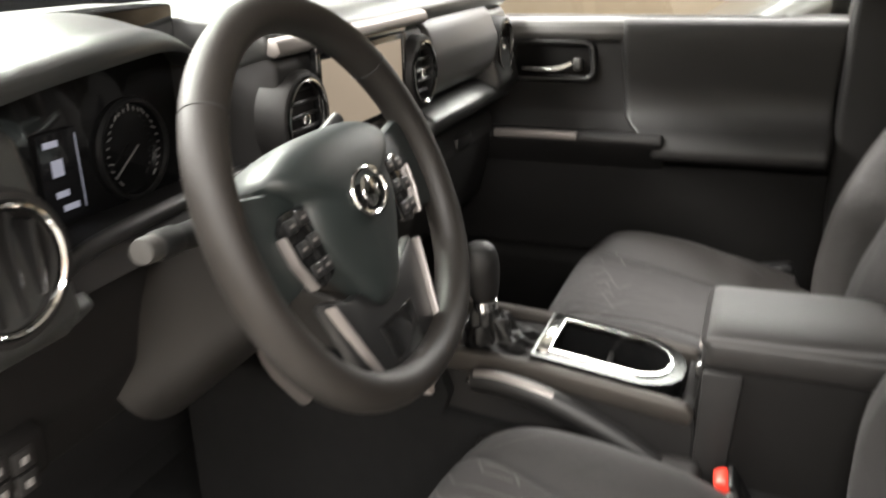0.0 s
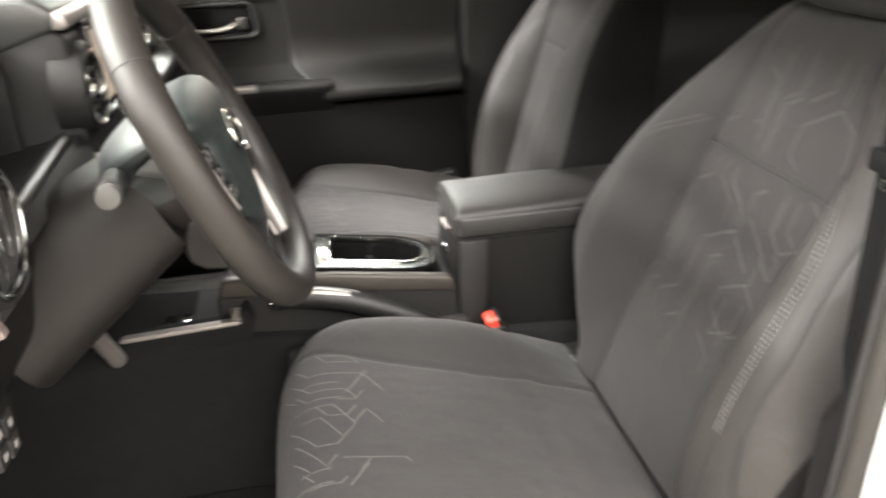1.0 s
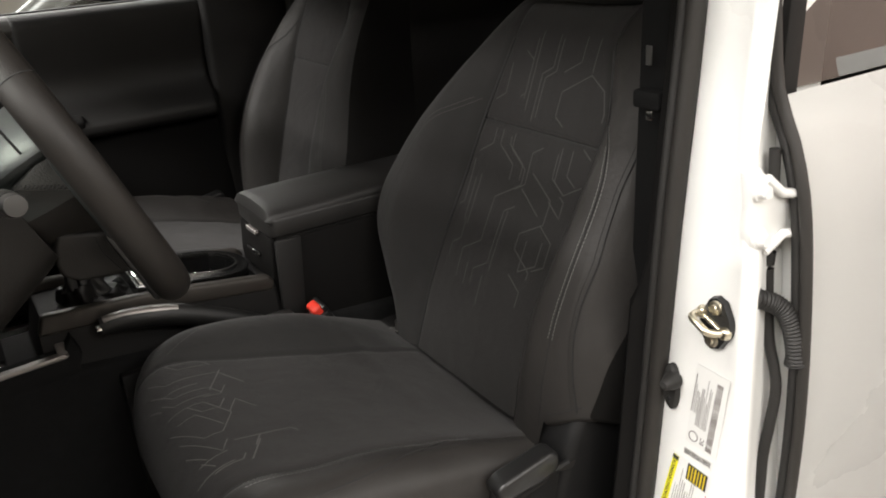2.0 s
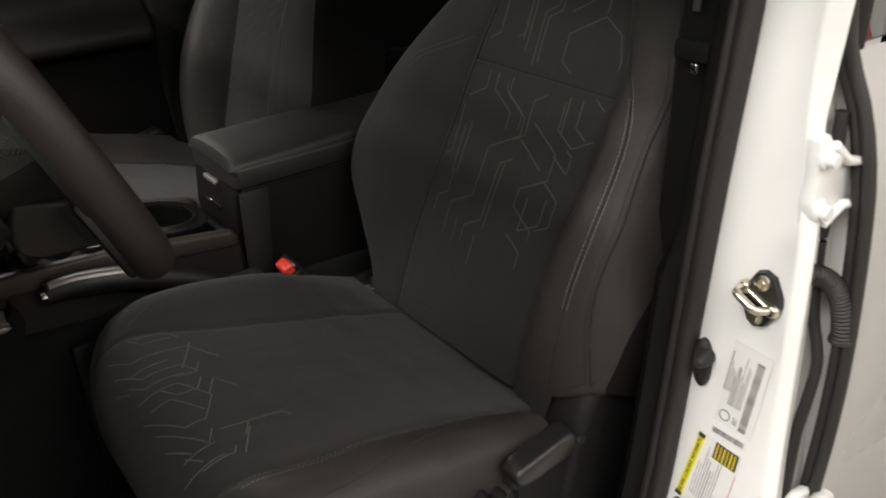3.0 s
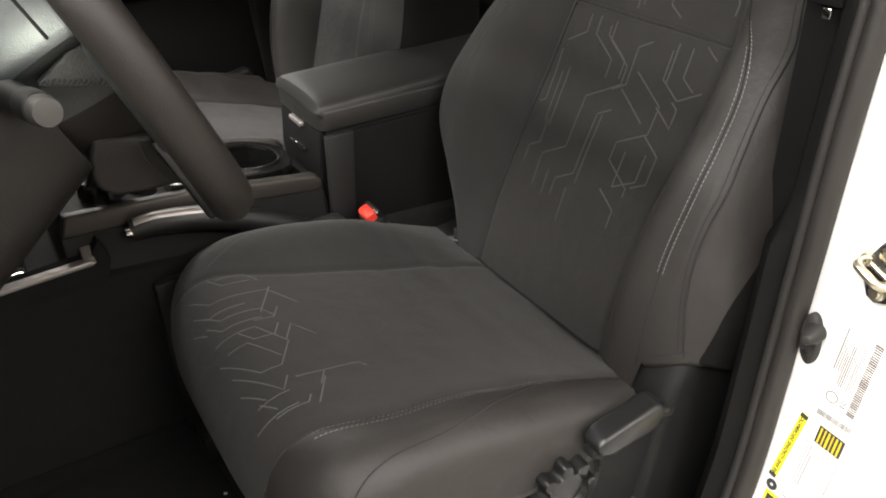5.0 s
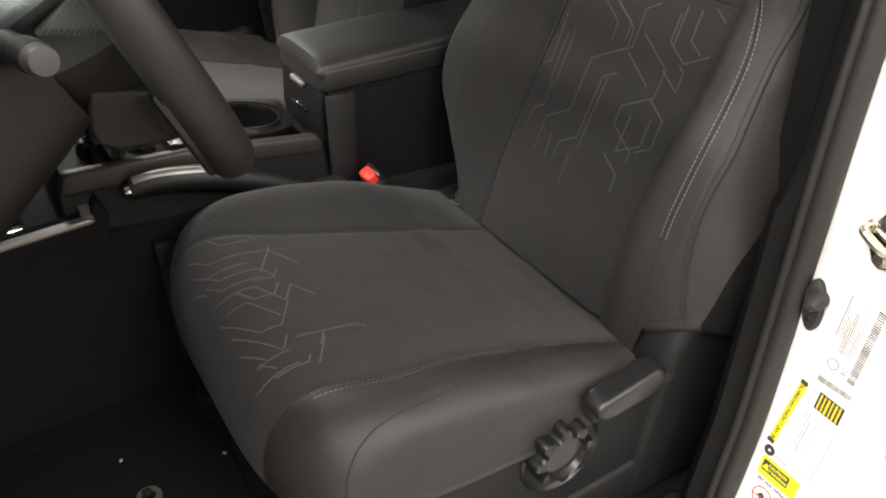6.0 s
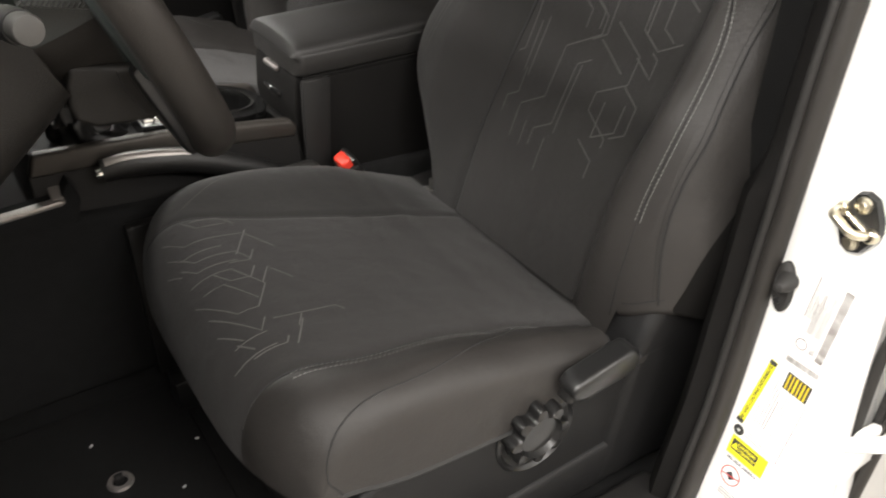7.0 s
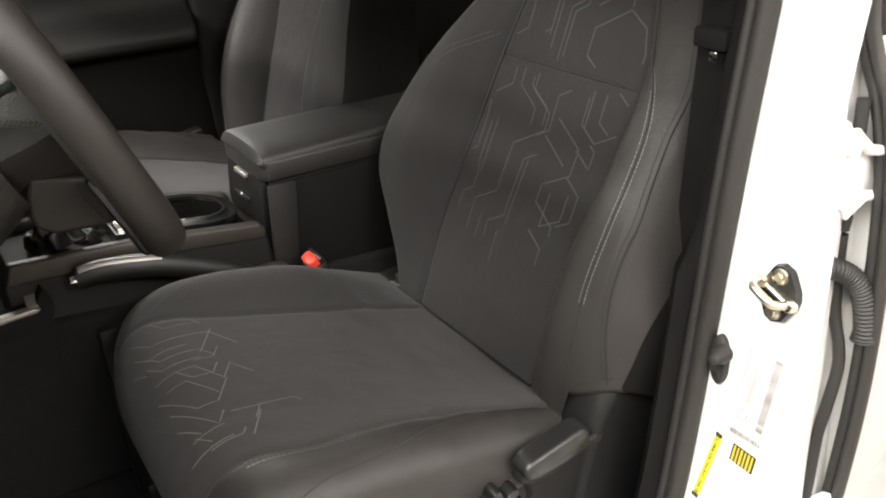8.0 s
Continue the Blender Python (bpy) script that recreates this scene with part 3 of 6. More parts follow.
        return join(*made)

    blines = [((0.124, 0.336), "555500"), ((0.067, 0.383), "33444433"), ((0.038, 0.382), "334444332222233333322223333"), ((0.045, 0.376), "3444433"), ((-0.005, 0.309), "44444"), ((-0.029, 0.373), "22333322"), ((-0.021, 0.335), "4444433322223344443"),
              ((-0.066, 0.270), "44433322"), ((-0.062, 0.371), "3334445555"), ((-0.068, 0.380), "3333"), ((-0.066, 0.305), "444001"), ((-0.003, 0.282), "22333333322233"), ((0.008, 0.272), "33333333"), ((0.118, 0.329), "3333332"), ((0.105, 0.302), "333333"),
              ((0.094, 0.310), "3333333"), ((-0.089, 0.380), "33344"), ((-0.105, 0.386), "444"), ((-0.050, 0.244), "3333"), ((-0.080, 0.250), "333222"), ((0.100, 0.240), "3332233"), ((0.064, 0.178), "333"), ((0.020, 0.170), "3333"), ((-0.034, 0.190), "44433")]
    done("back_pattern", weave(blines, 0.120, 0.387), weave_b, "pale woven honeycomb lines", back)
    ulines = [((0.032, 0.53), "3333333333"), ((0.040, 0.52), "33333332"), ((-0.006, 0.54), "33333223333333"), ((-0.014, 0.535), "333332233333"), ((0.060, 0.50), "4433333"), ((-0.036, 0.418), "000555554444333"), ((-0.036, 0.418), "444"), ((-0.060, 0.53), "333222"), ((-0.085, 0.53), "3333"), ((0.085, 0.48), "3333222")]
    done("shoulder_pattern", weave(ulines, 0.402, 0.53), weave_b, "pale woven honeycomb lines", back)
    # sunk seams round the fabric inserts
    for sgn in (-1, 1):
        done("cushion_seam", tube([cushion_point(0.014 + 0.012 * i, sgn * seam_y(0.014 + 0.012 * i, sgn)) + Vector((0, 0, 0.0005)) for i in range(38)], 0.0012, 6), SEAM)
        done("back_seam", tube([back_point(0.012 * i, sgn * insert_w(0.012 * i, sgn)) + FWD_BACK * 0.0006 for i in range(44)], 0.0019, 6), SEAM)
    done("shoulder_seam", tube([back_point(SEAM_S, c * insert_w(SEAM_S, c)) + FWD_BACK * 0.0006 for c in [-1 + 0.08 * i for i in range(26)]], 0.0014, 6), SEAM)

    # seams: twin stitching on the outer cushion edge and on both back bolsters
    for off in (0.006, 0.0135):
        path = [cushion_point(x, out * (seam_y(x, out) + off)) for x in [0.064 + 0.005 * i for i in range(57)]]
        nrm = [cushion_normal(p.x, p.y) for p in path]
        done("stitching", stitches([p + n_ * 0.0004 for p, n_ in zip(path, nrm)], nrm, 0.0034, 0.0016, 0.0013), thread, "pale grey twin stitching")
    def back_line(table, side, s0, s1, off):
        """A line on the back's skin, with the skin's normals."""
        run = [s0 + (s1 - s0) * i / 70 for i in range(71)]
        path = [back_point(q, side * (curve_at(table, q) + off)) for q in run]
        nrm = [back_normal(q, side * (curve_at(table, q) + off)) for q in run]
        return [p_ + n_ * 0.0005 for p_, n_ in zip(path, nrm)], nrm

    for off, end in ((0.0, 0.425), (-0.0062, 0.400)):
        done("back_stitching", stitches(*back_line(STITCH_OUT, out, 0.158, end, off), 0.0034, 0.0016, 0.0010), thread, "pale grey twin stitching")
    done("back_seam", tube(back_line(STITCH_OUT, out, 0.040, 0.47, -0.0033)[0], 0.0008, 6), SEAM)
    for off in (0.0, -0.008):
        done("back_stitching", stitches(*back_line(STITCH_IN, -out, 0.195, 0.420, off), 0.0034, 0.0016, 0.0008), weave_a, "pale grey twin stitching")
    # stitched edge of the console-side bolster and the short seam round the front corner of the door side
    path = [cushion_point(x, -out * q) for x, q in [(0.075 + 0.007 * i, curve_at([(0.07, 0.170), (0.10, 0.184), (0.14, 0.200), (0.19, 0.209), (0.30, 0.207)], 0.075 + 0.007 * i)) for i in range(33)]]
    nrm = [cushion_normal(p.x, p.y) for p in path]
    done("stitching", stitches([p + n_ * 0.0004 for p, n_ in zip(path, nrm)], nrm, 0.0032, 0.0018, 0.0008), weave_a, "grey edge stitching")
    # piping on the outer flank of cushion and back
    def flank(x, e):
        y = HALF * (1 - e ** 6) ** (1 / 6)
        return cushion_point(x, out * y, e)

    rim = [flank(q.x, q.y) for q in spline([(0.070, 0.02, 0), (0.058, 0.40, 0), (0.057, 0.642, 0), (0.064, 0.762, 0), (0.080, 0.83, 0), (0.111, 0.868, 0), (0.172, 0.885, 0), (0.249, 0.941, 0), (0.31, 0.972, 0), (0.345, 0.984, 0)], 8)]
    done("piping", tube(rim, 0.0010, 6), SEAM)
    done("back_piping", tube(back_line(PIPE_OUT, out, 0.08, 0.52, 0.0)[0], 0.0013, 6), SEAM)
    done("back_piping", tube(back_line(PIPE_OUT, out, 0.08, 0.52, -0.005)[0], 0.00035, 6), SEAM)
    hem = hemmed(lambda q, y: back_point(q, y))
    done("back_hem", tube([hem(0.093, out * (0.212 + 0.005 * i)) + FWD_BACK * 0.0002 for i in range(9)], 0.0008, 6), SEAM)
    # closing seam at the rear end of the cushion's flank
    done("end_seam", tube([cushion_point(x, out * y) + Vector((-0.0004, out * 0.0004, 0.0004)) for x, y in ((0.418, 0.196), (0.416, 0.206), (0.411, 0.218), (0.404, 0.228), (0.399, 0.236), (0.396, 0.242), (0.394, 0.246))], 0.0009, 6), SEAM)
    path = [flank(0.03 + 0.01 * i, 0.0) + Vector((0, 0, 0.001)) for i in range(42)]
    done("lower_piping", tube([p - Vector((0, out * 0.002, 0)) for p in path], 0.004, 6), SEAM)

    # plastic flank with its recliner lever and height knob
    wall = [(0.085, 0.190), (0.12, 0.198), (0.16, 0.193), (0.24, 0.188), (0.30, 0.188), (0.36, 0.196), (0.42, 0.204), (0.60, 0.210), (0.635, 0.200), (0.645, 0.03), (0.16, 0.02), (0.09, 0.08)]
    y0, y1 = sorted((out * 0.212, out * 0.242))
    shield = done("side_shield", prism(wall, "y", y0, y1, 0.008, 4), SHIELD, "black plastic seat side shield")
    y0, y1 = sorted((out * 0.170, out * 0.250))
    done("recliner_cover", prism([(0.392, 0.02), (0.418, 0.150), (0.430, 0.200), (0.444, 0.238), (0.466, 0.276), (0.62, 0.276), (0.63, 0.02)], "y", y0, y1, 0.016, 6), SHIELD, "black plastic recliner cover", shield)
    # a stepped ledge runs along the foot of the shield
    y0, y1 = sorted((out * 0.230, out * 0.248))
    done("shield_ledge", prism([(0.12, 0.02), (0.13, 0.068), (0.24, 0.080), (0.46, 0.092), (0.62, 0.100), (0.635, 0.02)], "y", y0, y1, 0.008, 3), SHIELD, "", shield)
    turn = Matrix.Translation((0.288, out * 0.2415, 0.184)) @ Matrix.Rotation(radians(90 * out * -1), 4, "X") @ Matrix.Diagonal((1.06, 1.06, 1.0, 1.0))
    ring = Matrix.Translation((0.300, out * 0.2410, 0.164)) @ Matrix.Rotation(radians(90 * out * -1), 4, "X")
    done("knob_recess", lathe([(0.0505, -0.002), (0.0520, 0.0025), (0.0490, 0.0050), (0.0455, 0.001), (0.0, 0.0005)], 48, ring), PLASTIC_SMOOTH, "", shield)

    def lobes(u, v):
        a = 2 * math.pi * u
        r, h = [(0.012, 0.0), (0.0305, 0.002), (0.0315, 0.006), (0.0310, 0.020), (0.0295, 0.0245), (0.0245, 0.0262), (0.0215, 0.0200), (0.0, 0.0190)][round(v * 7)]
        r += 0.0050 * math.copysign(abs(math.cos(8 * a)) ** 0.6, math.cos(8 * a)) if 0.026 < r else 0
        return turn @ Vector((r * math.cos(a), r * math.sin(a), h))

    done("height_knob", sheet(lobes, 128, 7, wrap_u=True), KNOB, "black lobed height adjuster knob", shield)
    ya, yb = sorted((out * 0.254, out * 0.283))
    lever = [(0.311, 0.245), (0.315, 0.232), (0.328, 0.227), (0.376, 0.231), (0.396, 0.236), (0.401, 0.246), (0.400, 0.261), (0.390, 0.266), (0.368, 0.262), (0.322, 0.254)]
    done("recliner_lever", prism(lever, "y", ya, yb, 0.0085, 4), PLASTIC_SMOOTH, "black recliner lever", shield)
    ya, yb = sorted((out * 0.236, out * 0.268))
    done("lever_pivot", prism([(0.318, 0.212), (0.350, 0.204), (0.392, 0.212), (0.408, 0.226), (0.404, 0.246), (0.330, 0.240)], "y", ya, yb, 0.006, 3), PLASTIC, "", shield)
    # rails and hinge
    for sgn in (-1, 1):
        done("seat_rail", box((0.02, sgn * 0.19 - 0.02, 0.0), (0.52, sgn * 0.19 + 0.02, 0.05), 0.003), PLASTIC_SMOOTH)
    return seat


def cushion_lines(a, moves, unit):
    """The same honeycomb turned along the cushion: (x, y) from (back, across)."""
    return [Vector((a[0] + (q[1]), a[1] + q[0] * 1.0)) for q in honeycomb((0, 0), moves, unit)]


build_seat("driver_seat", 0.0, -1, "dark grey fabric driver's seat with leatherette bolsters and pale honeycomb weave")
SHAPE["seam"] = [(-0.02, 0.150), (0.03, 0.140), (0.10, 0.118), (0.20, 0.105), (0.48, 0.100)]
SHAPE["rise"] = [(-0.02, 0.0), (0.03, 0.010), (0.08, 0.024), (0.15, 0.034), (0.28, 0.038), (0.48, 0.036)]
build_seat("passenger_seat", 0.703, 1, "dark grey fabric passenger seat beside the centre console", 0.013, 4.0, True)

# ---------------------------------------------------------------- seat belt buckle
buckle = thing("seat_belt_buckle", (0.335, 0.236, 0.20), "red-buttoned seat belt buckle beside the driver's cushion", "seat belt buckle")
bt = Matrix.Translation((0.330, 0.242, 0.269)) @ Euler((radians(8), radians(-28), 0)).to_matrix().to_4x4()
part("buckle_body", box((-0.014, -0.024, -0.075), (0.012, 0.018, 0.002), 0.004, 2, bt), PLASTIC_SMOOTH, buckle)
anchor = thing("child_seat_anchor", (0.457, 0.205, 0.21), "small grey metal anchor clip between cushion and backrest", "anchor clip")
part("clip_plate", box((0.450, 0.196, 0.196), (0.458, 0.214, 0.222), 0.003), CAP_GREY, anchor)
part("clip_loop", tube(spline([(0.450, 0.198, 0.206), (0.441, 0.200, 0.210), (0.441, 0.210, 0.210), (0.450, 0.212, 0.206)], 5), 0.0022, 8), PLASTIC_GREY, anchor)
part("buckle_lip", box((0.004, -0.020, -0.010), (0.012, 0.016, 0.013), 0.003, 2, bt), PLASTIC_SMOOTH, buckle)
part("release_button", box((-0.012, -0.016, -0.008), (0.006, 0.011, 0.017), 0.005, 3, bt), RED, buckle, "bright red release button")

# ---------------------------------------------------------------- centre console
MIDY = 0.372
console = thing("center_console", (0.1, MIDY, 0.0), "black plastic centre console with gloss trim between the seats", "console")
deck = [(-0.45, 0.275), (-0.075, 0.280), (-0.060, 0.345), (0.078, 0.341), (0.083, 0.272), (0.262, 0.255), (0.268, 0.316), (0.285, 0.312), (0.30, 0.20), (0.30, 0.0), (-0.45, 0.0)]
part("base", prism(deck, "y", 0.300, 0.460, 0.004, 2), PLASTIC, console)
part("lower_wall", prism([(-0.45, 0.0), (-0.45, 0.30), (-0.20, 0.285), (-0.05, 0.275), (0.30, 0.24), (0.62, 0.22), (0.62, 0.0)], "y", 0.278, 0.464, 0.012, 3), CARPET, console)
slope = math.atan2(0.338 - 0.312, 0.185)
top = Matrix.Translation((0.10, MIDY + 0.010, 0.350)) @ Matrix.Rotation(slope, 4, "Y")
# gloss frame around the cup well
part("side_trim", prism([(-0.06, 0.362), (0.10, 0.352), (0.275, 0.327), (0.285, 0.315), (0.28, 0.300), (0.10, 0.322), (-0.07, 0.332)], "y", 0.296, 0.314, 0.005, 3), BRONZE, console, "dark satin side trim")
part("side_trim", prism([(-0.06, 0.362), (0.10, 0.352), (0.275, 0.327), (0.285, 0.315), (0.28, 0.300), (0.10, 0.322), (-0.07, 0.332)], "y", 0.447, 0.465, 0.005, 3), BRONZE, console, "dark satin side trim")


def ring_plan(x0, x1, y0, y1, nose, n=10):
    """A rounded slot, pointed towards the rear."""
    pts = [(x0, y0), (x0, y1)]
    c, r = (y0 + y1) / 2, (y1 - y0) / 2
    ang = [math.pi * i / n for i in range(n + 1)]
    sq = lambda v, p: math.copysign(abs(v) ** p, v)
    pts += [(x1 - nose + nose * abs(math.sin(a)) ** 1.15, c + r * sq(math.cos(a), 0.80)) for a in ang]
    return pts


def slot_frame(x0, x1, y0, y1, nose, width, h0, h1, m):
    inner, outer = ring_plan(x0, x1, y0, y1, nose), ring_plan(x0 - width, x1 + width, y0 - width, y1 + width, nose + width)
    bm = bmesh.new()
    k = len(inner)
    v = [[bm.verts.new((p[0], p[1], h)) for p in ring] for ring, h in ((outer, h0), (outer, h1), (inner, h1), (inner, h0))]
    for a, b in ((0, 1), (1, 2), (2, 3)):
        for i in range(k):
            bm.faces.new((v[a][i], v[a][(i + 1) % k], v[b][(i + 1) % k], v[b][i]))
    bm.transform(m)
    return bm


part("side_wall", prism([(-0.07, 0.18), (-0.07, 0.334), (0.10, 0.326), (0.284, 0.304), (0.288, 0.18)], "y", 0.2985, 0.3055, 0.002, 1), PLASTIC, console)
part("deck_panel", slot_frame(-0.005, 0.150, -0.050, 0.050, 0.045, 0.018, -0.02, 0.006, top), WELL, console, "gloss black deck round the cup holder")
part("well_floor", box((-0.003, -0.048, -0.078), (0.149, 0.048, -0.070), 0.001, 1, top), WELL, console, "gloss black well floor")
part("cup_ring", slot_frame(-0.002, 0.147, -0.0470, 0.0470, 0.043, 0.0035, 0.001, 0.0095, top), BRIGHT_RIM, console, "chrome cup holder rim")
part("cross_bar", box((-0.019, -0.057, 0.0), (-0.003, 0.057, 0.0108), 0.002, 2, top), CHROME, console, "bright silver cross bar")
part("cup_well", slot_frame(-0.002, 0.147, -0.047, 0.047, 0.043, 0.001, -0.075, 0.004, top), WELL, console)
part("cup_divider", box((0.065, -0.046, -0.06), (0.072, 0.046, -0.02), 0.002, 2, top), PLASTIC, console)
# shifter
shift = thing("gear_shifter", (0.0, 0.345, 0.35), "black gear lever with a leather boot and chrome collar", "gear lever")
sk = spline([(0.001, 0.0, 0), (0.014, 0.0, 0), (0.020, 0.014, 0), (0.024, 0.035, 0), (0.0255, 0.055, 0), (0.021, 0.072, 0), (0.010, 0.080, 0), (0.0005, 0.081, 0)], 4)
st = Matrix.Translation((0.006, 0.352, 0.409)) @ Euler((0, radians(-8), 0)).to_matrix().to_4x4()
part("knob", lathe([(max(0.0, p.x), p.y) for p in sk], 28, st), BOOT, shift, "black leather shift knob")
part("collar", lathe([(0.012, -0.016), (0.0165, -0.012), (0.0165, 0.0), (0.013, 0.003)], 24, st), CHROME, shift, "chrome collar")
part("release_button", box((-0.030, -0.007, 0.035), (-0.020, 0.007, 0.060), 0.003, 2, st), CHROME, shift, "chrome release button")
random.seed(4)


def boot(u, v):
    a = 2 * math.pi * u
    r = 0.013 + 0.040 * (v ** 1.4)
    fold = 0.16 * math.sin(5 * a + 7 * v) + 0.09 * math.sin(9 * a - 11 * v + 1.0) + 0.16 * noise.noise(Vector((3 * math.cos(a), 3 * math.sin(a), 6 * v)))
    r *= 1 + fold * math.sin(math.pi * min(1, v * 0.95)) ** 0.7
    z = 0.412 - 0.062 * v + 0.008 * math.sin(15 * v + 2 * math.cos(a)) * math.sin(math.pi * v)
    return Vector((0.006 + 0.018 * v * v + r * math.cos(a), 0.352 + 0.026 * v * v + r * 0.90 * math.sin(a), z - 0.008))


part("boot", sheet(boot, 72, 36, wrap_u=True), BOOT, shift, "creased black leather boot")
# front tray with silver edge
part("tray_rim", join(prism([(-0.212, 0.296), (-0.205, 0.3015), (-0.046, 0.3085), (-0.038, 0.305), (-0.044, 0.301), (-0.205, 0.294)], "y", 0.268, 0.283, 0.002, 2), box((-0.007, 0.0, -0.004), (0.007, 0.078, 0.004), 0.002, 2, Matrix.Translation((-0.046, 0.276, 0.3055)) @ Matrix.Rotation(radians(16), 4, "X"))), SATIN, console, "satin silver tray edge")
part("tray_ledge", prism([(-0.205, 0.300), (-0.044, 0.307), (-0.030, 0.330), (-0.020, 0.300), (-0.03, 0.27), (-0.205, 0.26)], "y", 0.276, 0.302, 0.004, 2), CARPET, console)
part("tray_socket", box((-0.155, 0.302, 0.272), (-0.118, 0.350, 0.292), 0.004), CHROME, console, "chrome switch plate")
# arm rest box
armrest = thing("armrest_box", (0.45, MIDY, 0.0), "black console box with a padded lid between the seats", "armrest")
part("box_body", prism([(0.300, 0.02), (0.292, 0.30), (0.300, 0.388), (0.66, 0.388), (0.66, 0.02)], "y", 0.287, 0.457, 0.008, 3), MATTE, armrest)
part("front_panel", prism([(0.29, 0.25), (0.283, 0.33), (0.288, 0.385), (0.31, 0.385), (0.31, 0.25)], "y", 0.300, 0.444, 0.005, 2), MATTE, armrest)
part("corner_post", prism([(0.295, 0.10), (0.286, 0.24), (0.290, 0.385), (0.335, 0.385), (0.326, 0.26), (0.35, 0.10)], "y", 0.281, 0.292, 0.004, 2), PLASTIC, armrest)
part("latch", box((0.281, 0.352, 0.3785), (0.290, 0.396, 0.3862), 0.0025, 3), SATIN, armrest, "satin silver lid latch")
part("socket_slot", box((0.279, 0.345, 0.342), (0.288, 0.40, 0.350), 0.002), PIANO, armrest)


def lid(u, v):
    """The padded top of the lid: broad and flat, rolled over at the sides, with a nearly straight front."""
    a, x = 2 * math.pi * u, 0.284 + 0.369 * v
    sq = lambda c, p: math.copysign(abs(c) ** p, c)
    end = min(1.0, (1 - (1 - min(1, v / 0.05)) ** 2.4) ** 0.42) * min(1.0, (1 - (1 - min(1, (1 - v) / 0.06)) ** 2.2) ** 0.5)
    up, side = sq(math.sin(a), 0.42), sq(math.cos(a), 0.36)
    half = 0.082 - 0.004 * smooth01(0.25, 0.6, v) - 0.008 * max(0.0, up) ** 2
    z = 0.4165 + 0.0155 * up * max(0.02, end) + 0.0045 * max(0.0, up) * (1 - side ** 2) + 0.003 * smooth01(0, 0.6, v)
    return Vector((x, MIDY + half * side * (0.90 + 0.10 * end), z))


part("lid", cap_loops(sheet(lid, 64, 52, wrap_u=True)), LID, armrest, "padded dark leatherette lid")
part("lid_rim", prism([(0.296, 0.2885), (0.655, 0.2885), (0.655, 0.4555), (0.298, 0.4555), (0.288, 0.446), (0.284, 0.372), (0.287, 0.298)], "z", 0.387, 0.4200, 0.005, 3), LID, armrest, "dark leatherette lid side")
part("lid_base", box((0.296, 0.2875, 0.382), (0.655, 0.4565, 0.388), 0.001), MATTE, armrest)

# parking brake
brake = thing("parking_brake", (0.12, 0.272, 0.0), "black parking brake lever with a silver top beside the console", "parking brake")
line = spline([(0.012, 0.281, 0.328), (0.05, 0.278, 0.330), (0.12, 0.272, 0.318), (0.20, 0.268, 0.285), (0.27, 0.266, 0.245)], 6)
part("grip", tube(line, [0.013 + 0.002 * math.sin(math.pi * i / (len(line) - 1)) for i in range(len(line))], 16, flat=1.15), BOOT, brake)
part("top_strip", tube([p + Vector((0, -0.004, 0.0115)) for p in line[1:13]], 0.0070, 10, flat=0.8), SATIN, brake, "satin silver top strip")
part("button", lathe([(0.0, 0.0), (0.006, 0.0), (0.0072, 0.003), (0.0072, 0.012), (0.0, 0.012)], 20, Matrix.Translation((0.004, 0.281, 0.327)) @ Matrix.Rotation(radians(95), 4, "Y")), CHROME, brake, "chrome push button")
part("gaiter", box((0.10, 0.250, 0.20), (0.30, 0.286, 0.272), 0.015, 3), RUBBER, brake)
part("bracket", box((0.02, 0.262, 0.0), (0.30, 0.280, 0.25), 0.004), PLASTIC, brake)

# ---------------------------------------------------------------- steering wheel
TILT_WHEEL = radians(23.4)
WN = Vector((math.cos(TILT_WHEEL), 0, math.sin(TILT_WHEEL)))
WU = Vector((-math.sin(TILT_WHEEL), 0, math.cos(TILT_WHEEL)))
WS = Vector((0, 1, 0))
HUB = Vector((-0.0037, 0.007, 0.6430))


def wheel_at(side, up, out=0.0):
    return HUB + WS * side + WU * up + WN * out


wheel = thing("steering_wheel", HUB, "black leather steering wheel with silver spoke trims and a chrome emblem", "steering wheel")
R, r0 = 0.1725, 0.0160


def rim_f(u, v):
    a, b = 2 * math.pi * u, 2 * math.pi * v
    flat = 1 + 0.06 * max(0, math.cos(a - math.pi * 0.75) ** 8) + 0.06 * max(0, math.cos(a - math.pi * 0.25) ** 8)
    c = R - 0.011 * max(0, -math.sin(a)) ** 4 + r0 * flat * math.cos(b)
    return wheel_at(c * math.cos(a), c * math.sin(a), 1.12 * r0 * flat * math.sin(b))


part("rim", sheet(rim_f, 120, 20, True, True), LEATHER_WHEEL, wheel, "black leather rim")
for deg in (141, 39):
    a = radians(deg)
    part("rim_seam", tube([wheel_at((R + (r0 + 0.0006) * math.cos(b)) * math.cos(a), (R + (r0 + 0.0006) * math.cos(b)) * math.sin(a), 1.12 * (r0 + 0.0006) * math.sin(b)) for b in (2 * math.pi * i / 24 for i in range(24))], 0.0009, 6, True), SEAM, wheel)


